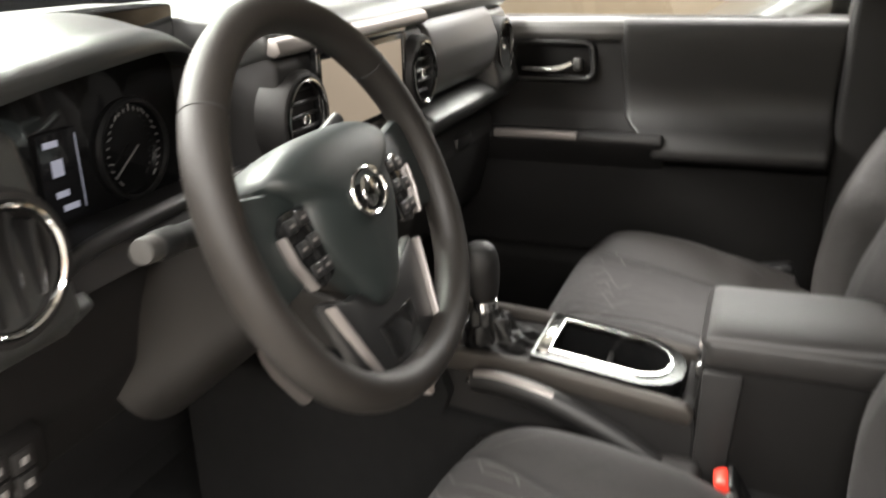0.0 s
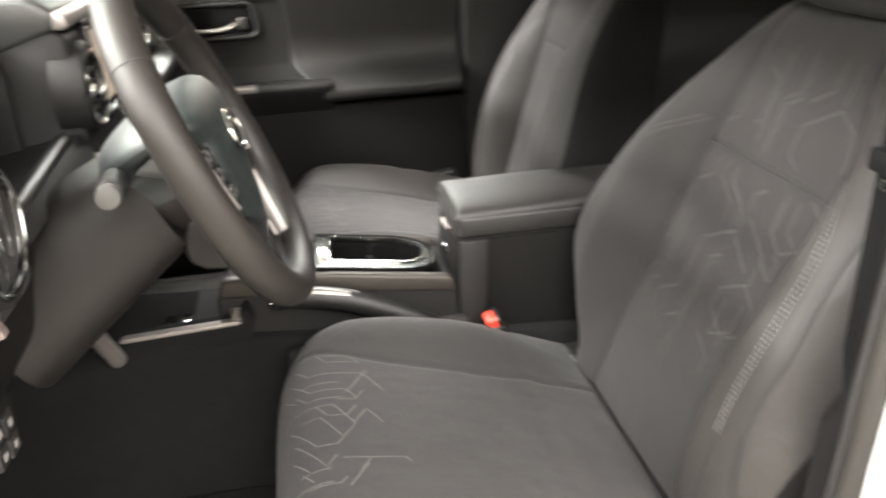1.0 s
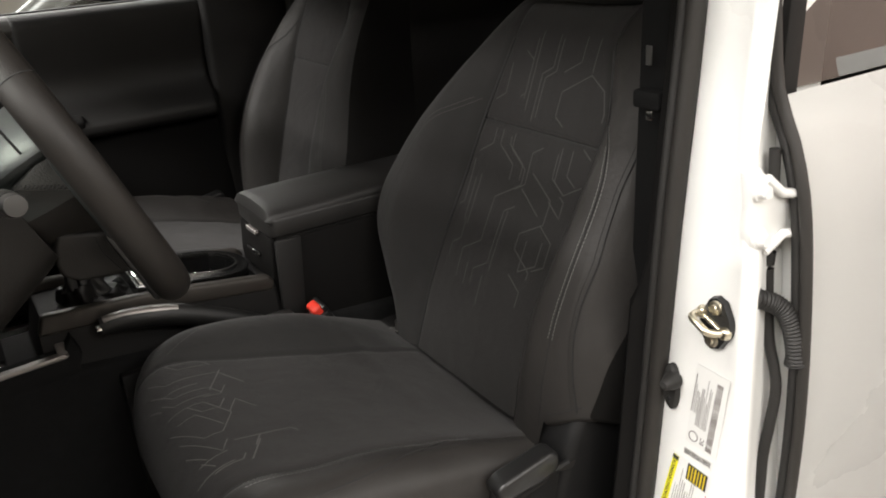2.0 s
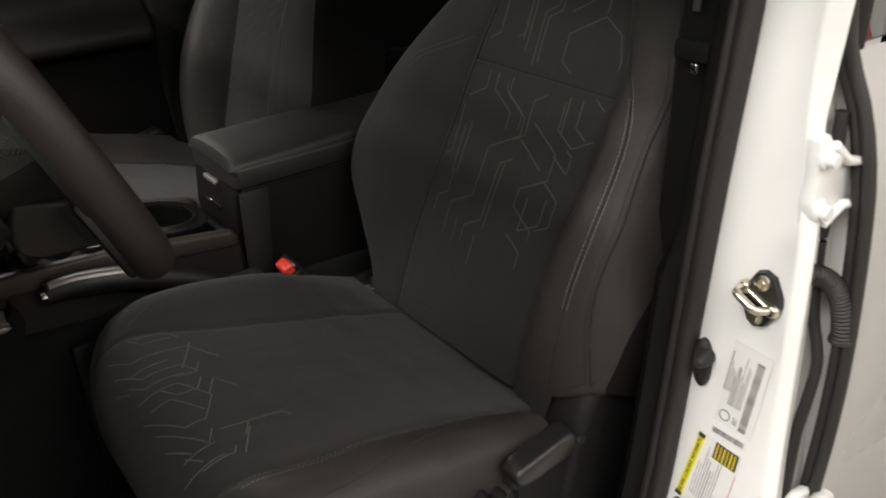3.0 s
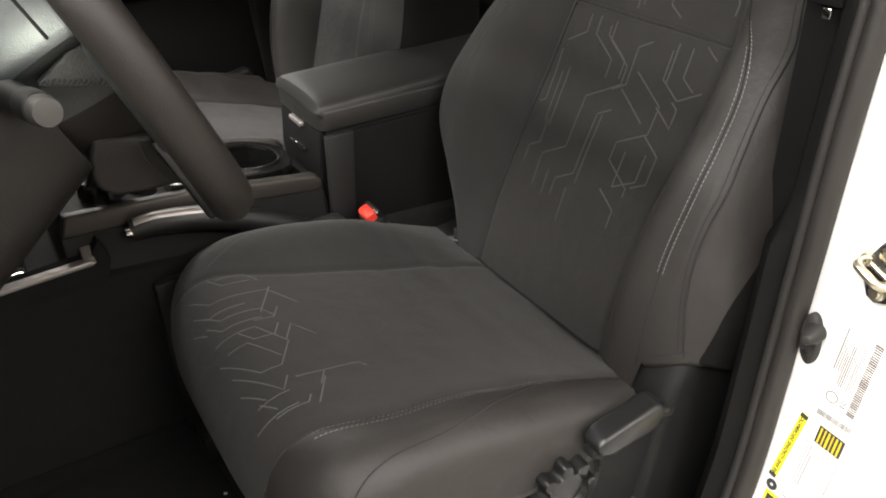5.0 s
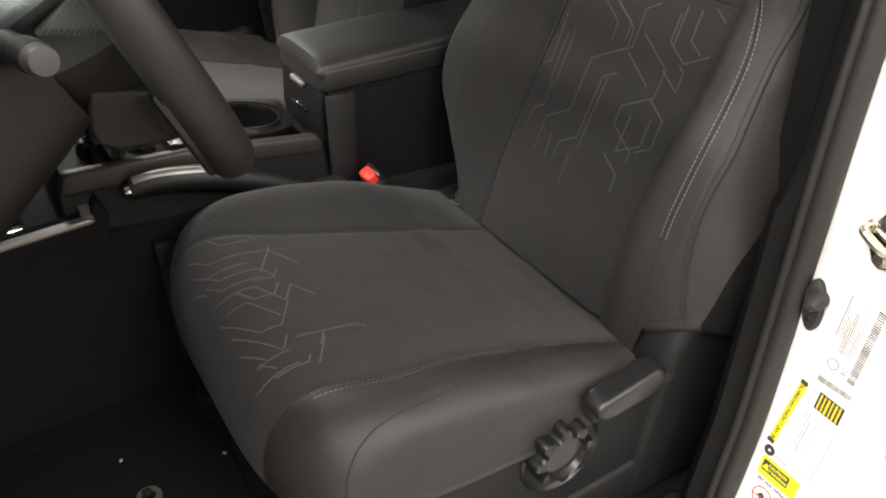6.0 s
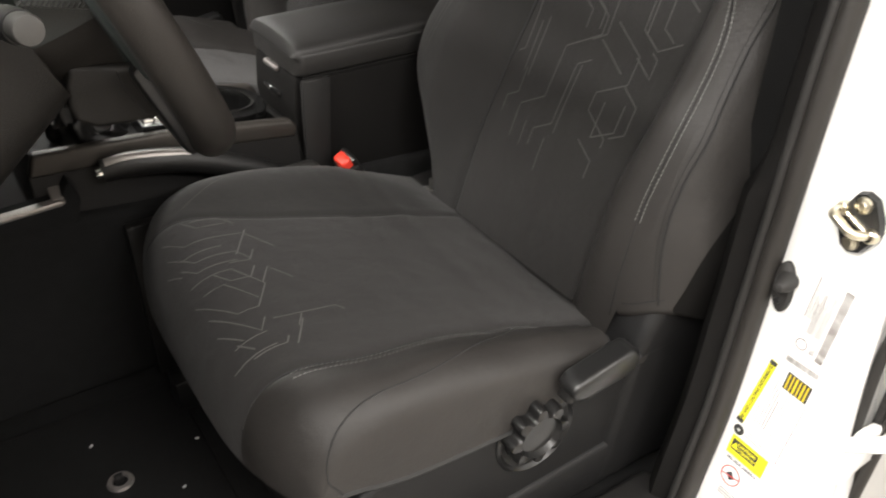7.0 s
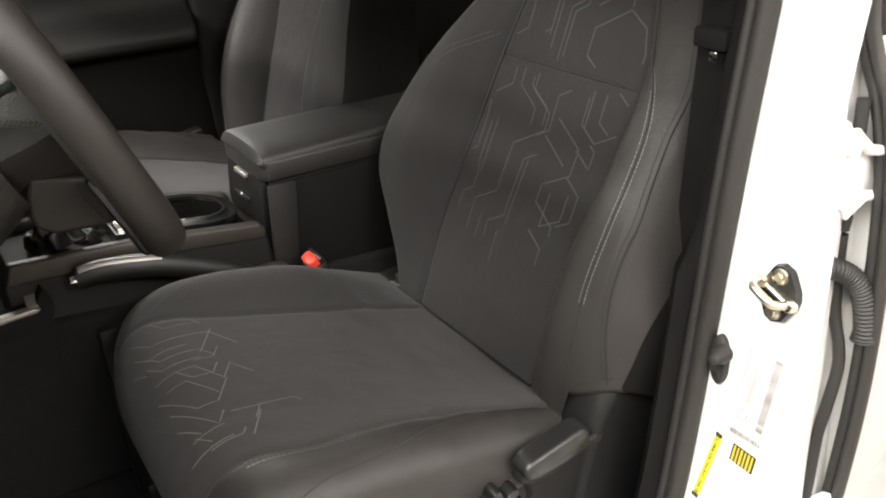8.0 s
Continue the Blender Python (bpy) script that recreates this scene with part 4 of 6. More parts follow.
def pad(u, v):
    """The domed airbag cover: broad at the top, drawn in to a blunt point below."""
    a = 2 * math.pi * u
    sq = lambda c, p: math.copysign(abs(c) ** p, c)
    cs, sn = sq(math.cos(a), 0.70), sq(math.sin(a), 0.85)
    half = 0.078 + 0.046 * smooth01(0.20, 0.75, sn) - 0.036 * smooth01(0.0, -1.0, sn)
    rr = math.sin(0.5 * math.pi * v) ** 0.9
    up = (0.066 * sn if sn > 0 else 0.098 * sn) * rr + 0.004
    dome = math.cos(0.5 * math.pi * v) ** 0.55
    return wheel_at(half * cs * rr, up, -0.020 + 0.040 * dome + 0.010 * up / 0.07 * (1 - v))


part("airbag_cover", sheet(pad, 72, 22, wrap_u=True), PAD, wheel, "grey-black airbag cover")
def hub_side(u, v):
    """The deep flank of the hub, behind the airbag cover."""
    p0 = pad(u, 1.0)
    mid = wheel_at(0.0, -0.004, 0.0)
    d = p0 - mid
    d -= WN * d.dot(WN)
    k = 1.0 - 0.22 * v ** 1.6
    return mid + d * k + WN * (-0.020 - 0.072 * v)


part("hub_back", sheet(lambda u, v: hub_side(-0.02 + 0.54 * u, v), 40, 10), PAD, wheel, "grey-black hub flank")
part("hub_underside", sheet(lambda u, v: hub_side(0.52 + 0.46 * u, v), 40, 10), LEATHER_WHEEL, wheel, "black leather underside of the hub")
part("hub_plate", cap_loops(sheet(lambda u, v: hub_side(u, 0.985 + 0.015 * v), 72, 1, wrap_u=True)), PLASTIC, wheel)
# rounded cover behind the lower spoke
rear = [HUB + WN * n_ + WU * u_ for n_, u_ in ((-0.058, -0.042), (-0.070, -0.055), (-0.078, -0.070), (-0.080, -0.083), (-0.071, -0.097), (-0.047, -0.110), (-0.020, -0.122), (-0.018, -0.070), (-0.034, -0.058))]
back_cover = part("lower_cover", prism([(p.x, p.z) for p in rear], "y", HUB.y - 0.050, HUB.y + 0.050, 0.005, 3), SHROUD, wheel, "brown-black plastic cover below the hub")
part("cover_seam", tube([HUB + WN * n_ + WU * u_ + WS * -0.0503 for n_, u_ in ((-0.030, -0.066), (-0.034, -0.082), (-0.031, -0.112))], 0.0009, 6), SEAM, back_cover)
wrap = part("spoke_wrap", prism([(-0.070, 0.645), (-0.016, 0.634), (-0.020, 0.662), (-0.033, 0.670), (-0.046, 0.666)], "y", -0.0905, -0.066, 0.003, 2), WRAP_LIT, wheel, "perforated black leather round the spoke, lightened for windscreen light")
for k in range(15):
    q = Vector((-0.068 + 0.0034 * k, -0.0912, 0.6465 - 0.0007 * k))
    part("lacing", tube([q, q + Vector((0.0030, -0.0003, 0.0036))], 0.0007, 6), SEAM, wrap, "")
part("cover_gap", tube([(-0.071, -0.0885, 0.709), (-0.049, -0.0885, 0.664)], 0.0013, 8), SEAM, wheel, "dark gap beside the cover")
EU, EO = 0.005, 0.0215
part("emblem_field", lathe([(0.0, 0.0012), (0.024, 0.0008), (0.028, -0.002)], 32, Matrix.Translation(wheel_at(0, EU, EO - 0.0008)) @ WN.to_track_quat("Z", "X").to_matrix().to_4x4() @ Matrix.Diagonal((0.72, 1.0, 1.0, 1.0))), PIANO, wheel, "gloss black emblem field")
part("emblem_ring", tube([wheel_at(0.0285 * math.cos(a), 0.0200 * math.sin(a) + EU, EO + 0.0006) for a in (2 * math.pi * i / 44 for i in range(44))], 0.0022, 8, True, up=WN), CHROME, wheel, "chrome oval emblem")
part("emblem_boss", lathe([(0.0, 0.0042), (0.009, 0.0036), (0.0135, 0.0018), (0.015, 0.0)], 32, Matrix.Translation(wheel_at(0, EU, EO - 0.0002)) @ WN.to_track_quat("Z", "X").to_matrix().to_4x4() @ Matrix.Diagonal((0.95, 0.80, 1.0, 1.0))), CHROME, wheel, "plain chrome boss")


def slab(points, h0, h1, bevel=0.003):
    """A flat piece in the wheel's plane."""
    bm = bmesh.new()
    a, b = [bm.verts.new(wheel_at(p[0], p[1], h0)) for p in points], [bm.verts.new(wheel_at(p[0], p[1], h1)) for p in points]
    k = len(points)
    bm.faces.new(a), bm.faces.new(b[::-1])
    for i in range(k):
        bm.faces.new((a[i], a[(i + 1) % k], b[(i + 1) % k], b[i]))
    bmesh.ops.recalc_face_normals(bm, faces=bm.faces)
    if bevel:
        bmesh.ops.bevel(bm, geom=bm.edges[:], offset=bevel, segments=2, affect="EDGES", profile=0.5, clamp_overlap=True)
    return bm


for sgn in (-1, 1):
    fl = lambda pts: [(sgn * p[0], p[1]) for p in pts]
    spoke = part("spoke", slab(fl([(0.060, 0.044), (0.10, 0.040), (0.166, 0.052), (0.170, 0.0), (0.160, -0.046), (0.118, -0.040), (0.062, -0.030)]), -0.020, -0.002, 0.007), PAD, wheel, "grey-black spoke with switches")
    pad_ = part("switch_pad", slab(fl([(0.072, 0.022), (0.104, 0.022), (0.118, 0.010), (0.108, -0.030), (0.090, -0.046), (0.068, -0.040)]), -0.004, 0.004, 0.004), PIANO, spoke)
    for q in ((0.084, 0.012), (0.102, 0.010), (0.082, -0.008), (0.100, -0.010), (0.080, -0.030), (0.094, -0.030)):
        part("switch", slab(fl([(q[0] - 0.007, q[1] - 0.006), (q[0] + 0.007, q[1] - 0.006), (q[0] + 0.007, q[1] + 0.006), (q[0] - 0.007, q[1] + 0.006)]), 0.002, 0.0062, 0.0015), PLASTIC_SMOOTH, spoke)
        part("switch_mark", slab(fl([(q[0] - 0.003, q[1] - 0.0012), (q[0] + 0.003, q[1] - 0.0012), (q[0] + 0.003, q[1] + 0.0012), (q[0] - 0.003, q[1] + 0.0012)]), 0.006, 0.0066, 0), SATIN, spoke)
    part("spoke_trim", slab(fl([(0.1150, 0.006), (0.1195, 0.006), (0.1175, -0.018), (0.1065, -0.043), (0.1015, -0.042), (0.1120, -0.018)]), -0.003, 0.007, 0.0025), SATIN, spoke, "satin silver spoke trim")
    if sgn < 0:
        low = part("lower_spoke", slab([(-0.050, -0.070), (-0.090, -0.056), (-0.070, -0.158), (-0.035, -0.166), (0.035, -0.166), (0.070, -0.158), (0.090, -0.056), (0.050, -0.070)], -0.024, -0.006, 0.006), PLASTIC_SMOOTH, wheel, "broad black lower spoke")
        part("spoke_window", slab([(-0.034, -0.105), (0.034, -0.105), (0.028, -0.155), (-0.028, -0.155)], -0.007, -0.0045, 0.001), PIANO, low, "gloss black spoke window")
    part("spoke_trim", slab(fl([(0.0865, -0.063), (0.0910, -0.062), (0.0740, -0.115), (0.0560, -0.164), (0.0515, -0.164), (0.0690, -0.115)]), -0.010, 0.001, 0.003), SATIN, low, "satin silver spoke trim")

# ---------------------------------------------------------------- steering column and stalks
column = thing("steering_column", (-0.12, 0, 0.6), "black plastic steering column shroud behind the wheel", "steering column")


def shroud(u, v):
    a = 2 * math.pi * u
    sq = lambda c, p: math.copysign(abs(c) ** p, c)
    w, h = 0.068 + 0.022 * v, 0.058 + 0.026 * v
    return HUB + WN * (-0.070 - 0.20 * v) + WS * (w * sq(math.cos(a), 0.7)) + WU * (h * sq(math.sin(a), 0.7) - 0.014 - 0.036 * v)


part("shroud", cap_loops(sheet(shroud, 40, 12, wrap_u=True)), SHROUD, column)
stalk = thing("turn_signal_stalk", (-0.09, -0.10, 0.65), "black light switch stalk on the steering column", "control stalk")
sp = spline([(-0.090, -0.060, 0.636), (-0.087, -0.098, 0.643), (-0.082, -0.135, 0.649)], 5)
part("arm", tube(sp, [0.013 - 0.003 * i / (len(sp) - 1) for i in range(len(sp))], 14), PLASTIC_SMOOTH, stalk)
sd = (Vector((-0.075, -0.179, 0.655)) - Vector((-0.082, -0.135, 0.649))).to_track_quat("Z", "Y").to_matrix().to_4x4()
sm = Matrix.Translation((-0.082, -0.133, 0.649)) @ sd
part("twist_collar", lathe([(0.008, -0.002), (0.0110, 0.0), (0.0116, 0.004), (0.0116, 0.026), (0.0108, 0.029), (0.008, 0.029)], 28, sm), PLASTIC_SMOOTH, stalk)
part("end_cap", lathe([(0.0096, 0.027), (0.0102, 0.031), (0.0102, 0.043), (0.0092, 0.0465), (0.0, 0.0475)], 28, sm), CAP_GREY, stalk, "dark grey end cap")
wiper = thing("wiper_stalk", (-0.09, 0.10, 0.65), "black wiper stalk on the steering column", "control stalk")
part("arm", tube(spline([(-0.098, 0.062, 0.645), (-0.097, 0.09, 0.656), (-0.096, 0.128, 0.670)], 5), 0.0070, 14), PLASTIC_SMOOTH, wiper)
part("end_cap", tube([(-0.096, 0.126, 0.669), (-0.094, 0.160, 0.683)], [0.0085, 0.0080], 16), PLASTIC_SMOOTH, wiper, "grey end cap")

# ---------------------------------------------------------------- dashboard
dash = thing("dashboard", (-0.3, 0.37, 0.4), "black and grey dashboard with chrome-ringed vents", "dashboard")
FACE = -0.165
# upper pad across the cab: right of the instrument hood, and low in front of it
part("upper_pad", prism([(-0.82, 0.74), (-0.55, 0.785), (-0.30, 0.790), (-0.20, 0.782), (-0.172, 0.765), (-0.176, 0.740), (-0.30, 0.70), (-0.82, 0.66)], "y", 0.165, 1.06, 0.010, 3), PLASTIC_SOFT, dash, "grey-black soft upper pad")
part("upper_pad", prism([(-0.82, 0.74), (-0.55, 0.785), (-0.40, 0.80), (-0.34, 0.80), (-0.34, 0.70), (-0.82, 0.66)], "y", -0.33, 0.166, 0.010, 3), PLASTIC_SOFT, dash)
part("pad_trim", prism([(-0.176, 0.764), (-0.164, 0.760), (-0.160, 0.748), (-0.168, 0.742), (-0.180, 0.745)], "y", 0.168, 0.60, 0.003, 2), SATIN, dash, "satin silver trim strip")


def hood(u, v):
    """The arched instrument hood: u across, v from the rear lip to the windscreen."""
    y = -0.345 + 0.505 * u
    if y < -0.05:
        z = 0.790 - 0.036 * ((-0.05 - y) / 0.28) ** 1.6
    else:
        z = 0.702 + 0.088 * max(0.0, 1 - ((y + 0.05) / 0.21) ** 3) ** 0.5
    lip = -0.165 - 0.070 * smooth01(-0.10, 0.16, y)
    roll = 0.019 - 0.007 * smooth01(0.02, 0.16, y)
    if v < 0.3:
        # the rolled lip towards the driver
        th = radians(-10 + 100 * v / 0.3)
        return Vector((lip - 0.03 + 0.03 * math.cos(th), y, z - roll + roll * math.sin(th)))
    w = (v - 0.3) / 0.7
    return Vector((lip - 0.03 - (0.21 - 0.05 * u) * w, y, z + 0.016 * math.sin(math.pi * min(1, w * 1.1)) * (1 - 0.6 * u ** 6) - 0.004 * w))


bm = sheet(hood, 48, 30)
bmesh.ops.solidify(bm, geom=bm.faces[:], thickness=0.012)
part("instrument_hood", bm, PLASTIC_SOFT, dash, "grey-black arched instrument hood")
binn = part("instrument_back", box((-0.34, -0.19, 0.58), (-0.29, 0.166, 0.80), 0.004), PIANO, dash)
part("binnacle_floor", prism([(-0.300, 0.606), (-0.172, 0.628), (-0.160, 0.600), (-0.300, 0.575)], "y", -0.19, 0.166, 0.003, 2), PLASTIC, dash)
part("binnacle_side", prism([(-0.300, 0.59), (-0.185, 0.585), (-0.180, 0.70), (-0.21, 0.735), (-0.300, 0.76)], "y", -0.192, -0.178, 0.003, 2), PLASTIC, dash)
part("binnacle_side", prism([(-0.300, 0.59), (-0.235, 0.585), (-0.235, 0.70), (-0.25, 0.735), (-0.300, 0.76)], "y", 0.150, 0.168, 0.003, 2), PLASTIC, dash)
part("binnacle_brow", tube(spline([(-0.165, -0.180, 0.618), (-0.164, -0.13, 0.634), (-0.170, 0.0, 0.636), (-0.178, 0.10, 0.634), (-0.190, 0.160, 0.622)], 6), 0.008, 10), PLASTIC_SMOOTH, dash)
MX = Matrix.Rotation(radians(90), 4, "Y")


def dial(y, z, radius, parent):
    m = Matrix.Translation((-0.287, y, z)) @ MX
    part("dial_ring", lathe([(radius - 0.004, 0.0), (radius - 0.003, 0.004), (radius, 0.004), (radius + 0.002, 0.0)], 40, m), PLASTIC_SMOOTH, parent)
    for k in range(25):
        a = radians(225 - 270 * k / 24)
        l = 0.007 if k % 3 == 0 else 0.004
        c, s = math.cos(a), math.sin(a)
        b = box((-0.0005, -0.0007, 0), (0.0006, 0.0007, l), 0)
        b.transform(Matrix.Translation((-0.2865, y + c * (radius - 0.012), z + s * (radius - 0.012))) @ Matrix.Rotation(-(a - math.pi / 2), 4, "X"))
        part("dial_mark", b, DIAL_INK, parent)
    n_ = box((-0.0005, -0.0009, -0.006), (0.0008, 0.0009, radius - 0.014), 0)
    n_.transform(Matrix.Translation((-0.285, y, z)) @ Matrix.Rotation(radians(125), 4, "X"))
    part("needle", n_, DIAL_INK, parent)


DIAL_INK = surface("dial_print", (0.17, 0.165, 0.16), 0.6, vary=0.05, grain=200)
dial(0.070, 0.660, 0.052, binn)
dial(-0.118, 0.658, 0.052, binn)
disp = part("info_display", box((-0.2885, -0.056, 0.614), (-0.284, -0.006, 0.700), 0.002), SCREEN, binn, "lit information display")
DISPLAY = glow("display_pixels", (0.30, 0.31, 0.38), 0.22)
for y0, y1, z0, z1 in ((-0.050, -0.032, 0.686, 0.692), (-0.044, -0.030, 0.658, 0.674), (-0.044, -0.028, 0.638, 0.644), (-0.038, -0.018, 0.624, 0.630), (-0.0105, -0.0095, 0.622, 0.694)):
    part("display_bar", box((-0.2842, y0, z0), (-0.2836, y1, z1), 0), DISPLAY, disp)


def vent(name, y, z, radius, x, group, slats=4, upright=False):
    """A round vent with a chrome ring, a dark bowl and tilting slats."""
    v = thing(name, (x, y, z), "round black air vent with a chrome ring", "air vent", "dashboard vents")
    m = Matrix.Translation((x, y, z)) @ MX
    part("bezel", lathe([(radius + 0.013, -0.03), (radius + 0.012, 0.0), (radius + 0.009, 0.006), (radius + 0.005, 0.007), (radius + 0.002, 0.004)], 48, m), PLASTIC, v, "grey-black bezel")
    part("ring", lathe([(radius + 0.0022, 0.004), (radius + 0.0024, 0.0088), (radius + 0.0005, 0.0098), (radius - 0.0012, 0.0082), (radius - 0.0016, 0.002)], 48, m), CHROME, v, "chrome ring")
    part("bowl", lathe([(radius - 0.002, 0.004), (radius - 0.003, -0.014), (0.0, -0.018)], 40, m), PLASTIC, v)
    for k in range(slats):
        h = (k - (slats - 1) / 2) * 2 * radius / (slats + 0.6)
        half = math.sqrt(max(1e-4, (radius - 0.004) ** 2 - h * h))
        if upright:
            b = box((x - 0.016, y + h - 0.0026, z - half), (x + 0.002, y + h + 0.0026, z + half), 0.0016)
        else:
            b = box((-0.013, -half, -0.0018), (0.012, half, 0.0018), 0.0012)
            b.transform(Matrix.Translation((x - 0.011, y, z + h)) @ Matrix.Rotation(radians(-16), 4, "Y"))
        part("slat", b, PLASTIC_SMOOTH, v)
    if not upright:
        part("thumb_tab", box((x - 0.004, y - 0.006, z - 0.006), (x + 0.006, y + 0.006, z + 0.004), 0.002), CHROME if not upright else PLASTIC_GREY, v)
    return v


vent("air_vent", -0.229, 0.652, 0.0450, -0.148, "", 4, True)
vent("air_vent", 0.206, 0.672, 0.042, FACE + 0.004, "", 5)
vent("air_vent", 0.548, 0.676, 0.043, FACE + 0.010, "", 5)
vent("air_vent", 0.985, 0.665, 0.045, -0.160, "")
# housings round the outer vents
for y0, y1 in ((-0.285, -0.168), (0.925, 1.06)):
    part("vent_housing", prism([(-0.34, 0.745), (-0.20, 0.745), (-0.178, 0.730), (-0.150, 0.62), (-0.143, 0.600), (-0.160, 0.575), (-0.34, 0.575)], "y", y0, y1, 0.010, 3), PLASTIC_SOFT, dash, "grey-black vent housing")
part("vent_accent", prism([(-0.176, 0.735), (-0.162, 0.700), (-0.141, 0.618), (-0.132, 0.598), (-0.144, 0.594), (-0.153, 0.616), (-0.174, 0.700), (-0.190, 0.735)], "y", -0.290, -0.278, 0.003, 2), ACCENT, dash, "satin silver side accent")
# centre stack: screen between the vents, controls below
part("center_panel", prism([(-0.34, 0.75), (-0.182, 0.745), (-0.166, 0.735), (-0.166, 0.600), (-0.19, 0.50), (-0.24, 0.40), (-0.40, 0.40)], "y", 0.168, 0.585, 0.008, 3), PLASTIC, dash)
SCREEN_LIT = glow("screen_picture", (0.135, 0.108, 0.080), 1.0)
scr = part("touch_screen", box((-0.168, 0.248, 0.628), (-0.160, 0.492, 0.738), 0.004), SCREEN, dash, "dark glossy touch screen")
part("screen_picture", box((-0.1605, 0.254, 0.640), (-0.1590, 0.486, 0.730), 0), SCREEN_LIT, scr, "tan lit screen picture")
part("screen_frame", join(box((-0.168, 0.240, 0.620), (-0.157, 0.500, 0.628), 0.002), box((-0.168, 0.240, 0.738), (-0.157, 0.500, 0.746), 0.002), box((-0.168, 0.240, 0.628), (-0.157, 0.248, 0.738), 0.002), box((-0.168, 0.492, 0.628), (-0.157, 0.500, 0.738), 0.002)), PIANO, dash, "gloss black screen frame")
for k in range(3):
    part("climate_knob", lathe([(0.024, 0.0), (0.024, 0.012), (0.021, 0.018), (0.0, 0.019)], 32, Matrix.Translation((-0.172, 0.29 + 0.08 * k, 0.555)) @ Matrix.Rotation(radians(100), 4, "Y")), SATIN, dash, "satin silver climate knob")
part("center_trim", tube(spline([(-0.168, 0.172, 0.60), (-0.190, 0.168, 0.50), (-0.213, 0.160, 0.395), (-0.206, 0.228, 0.292)], 6), 0.012, 10), SATIN, dash, "satin silver panel edge")
# passenger side: pad above, grey trim, glove box
part("passenger_panel", prism([(-0.40, 0.75), (-0.185, 0.752), (-0.168, 0.735), (-0.150, 0.690), (-0.160, 0.640), (-0.20, 0.610), (-0.40, 0.60)], "y", 0.600, 0.935, 0.012, 3), PLASTIC_GREY, dash, "grey satin passenger side panel")
part("passenger_ledge", prism([(-0.40, 0.605), (-0.19, 0.610), (-0.150, 0.590), (-0.160, 0.565), (-0.22, 0.545), (-0.40, 0.54)], "y", 0.595, 1.05, 0.010, 3), PLASTIC_SOFT, dash)
glove = part("glove_box", prism([(-0.40, 0.545), (-0.20, 0.545), (-0.185, 0.50), (-0.22, 0.36), (-0.28, 0.30), (-0.45, 0.30)], "y", 0.62, 1.02, 0.012, 3), PLASTIC, dash)
part("glove_handle", box((-0.195, 0.78, 0.50), (-0.182, 0.86, 0.522), 0.004), PLASTIC_SMOOTH, glove)
# driver side lower panels
part("knee_panel", prism([(-0.40, 0.605), (-0.186, 0.605), (-0.174, 0.585), (-0.190, 0.50), (-0.245, 0.42), (-0.33, 0.38), (-0.45, 0.40)], "y", -0.335, 0.168, 0.012, 3), MATTE, dash)
part("knee_ledge", prism([(-0.21, 0.612), (-0.162, 0.606), (-0.150, 0.594), (-0.172, 0.574), (-0.21, 0.57)], "y", -0.305, -0.150, 0.006, 3), PLASTIC_SOFT, dash)
sw = part("switch_panel", prism([(-0.24, 0.462), (-0.215, 0.458), (-0.177, 0.470), (-0.175, 0.508), (-0.19, 0.516), (-0.24, 0.516)], "y", -0.270, -0.200, 0.005, 2), MATTE, dash)
for y, z in ((-0.250, 0.478), (-0.226, 0.474), (-0.250, 0.498), (-0.226, 0.494)):
    key = part("switch", box((-0.180, y - 0.010, z - 0.009), (-0.173, y + 0.010, z + 0.009), 0.002), PLASTIC, sw)
    part("switch_mark", box((-0.1735, y - 0.003, z - 0.003), (-0.1722, y + 0.003, z + 0.003), 0), DIAL_INK, sw)
part("firewall", prism([(-0.85, 0.0), (-0.85, 0.75), (-0.40, 0.75), (-0.42, 0.40), (-0.60, 0.05), (-0.60, 0.0)], "y", -0.36, 1.09, 0.0), CARPET, dash)

# ---------------------------------------------------------------- cab floor, shell and glass
whole("cab_floor", box((-0.8, -0.36, -0.06), (1.6, 1.09, 0.0), 0.01), CARPET, "black carpeted cab floor", "floor", kind="structure")
mat_ = thing("floor_mat", (-0.1, 0, 0.0), "black rubber-backed floor mat in the driver's footwell", "floor mat")
part("mat_sheet", box((-0.50, -0.22, 0.001), (0.03, 0.235, 0.010), 0.004), CARPET, mat_)
hook = Matrix.Translation((-0.084, 0.082, 0.010)) @ Matrix.Diagonal((0.78, 0.78, 0.9, 1.0))
part("hook_ring", lathe([(0.012, 0.0), (0.0125, 0.004), (0.019, 0.004), (0.021, 0.0)], 32, hook), SATIN, mat_, "grey retaining ring")
part("hook", box((-0.008, -0.0035, 0.0), (0.006, 0.0035, 0.016), 0.002, 2, hook), PLASTIC_SMOOTH, mat_, "black hook tongue")
for y0, y1, lab in ((-0.415, -0.345, "white painted door sill"), (1.075, 1.145, "white painted door sill")):
    sill = whole("door_sill", box((-0.70, y0, -0.12), (0.52, y1, 0.02), 0.014, 3), PAINT, lab, "door sill", kind="structure")
whole("sill_plate", box((-0.62, -0.352, 0.0), (0.47, -0.262, 0.030), 0.010, 3), PLASTIC, "black plastic scuff plate along the driver's sill", "scuff plate", kind="structure")
whole("roof", prism([(-0.35, 1.13), (0.0, 1.20), (0.8, 1.22), (1.55, 1.19), (1.55, 1.14), (0.8, 1.17), (0.0, 1.15), (-0.35, 1.08)], "y", -0.32, 1.06, 0.01), HEADLINER, "pale grey cab roof lining", "roof", kind="structure")
whole("wall_rear", box((1.55, -0.36, 0.0), (1.60, 1.09, 1.2), 0.01), PLASTIC, "black rear wall of the cab", "cab wall", kind="structure")
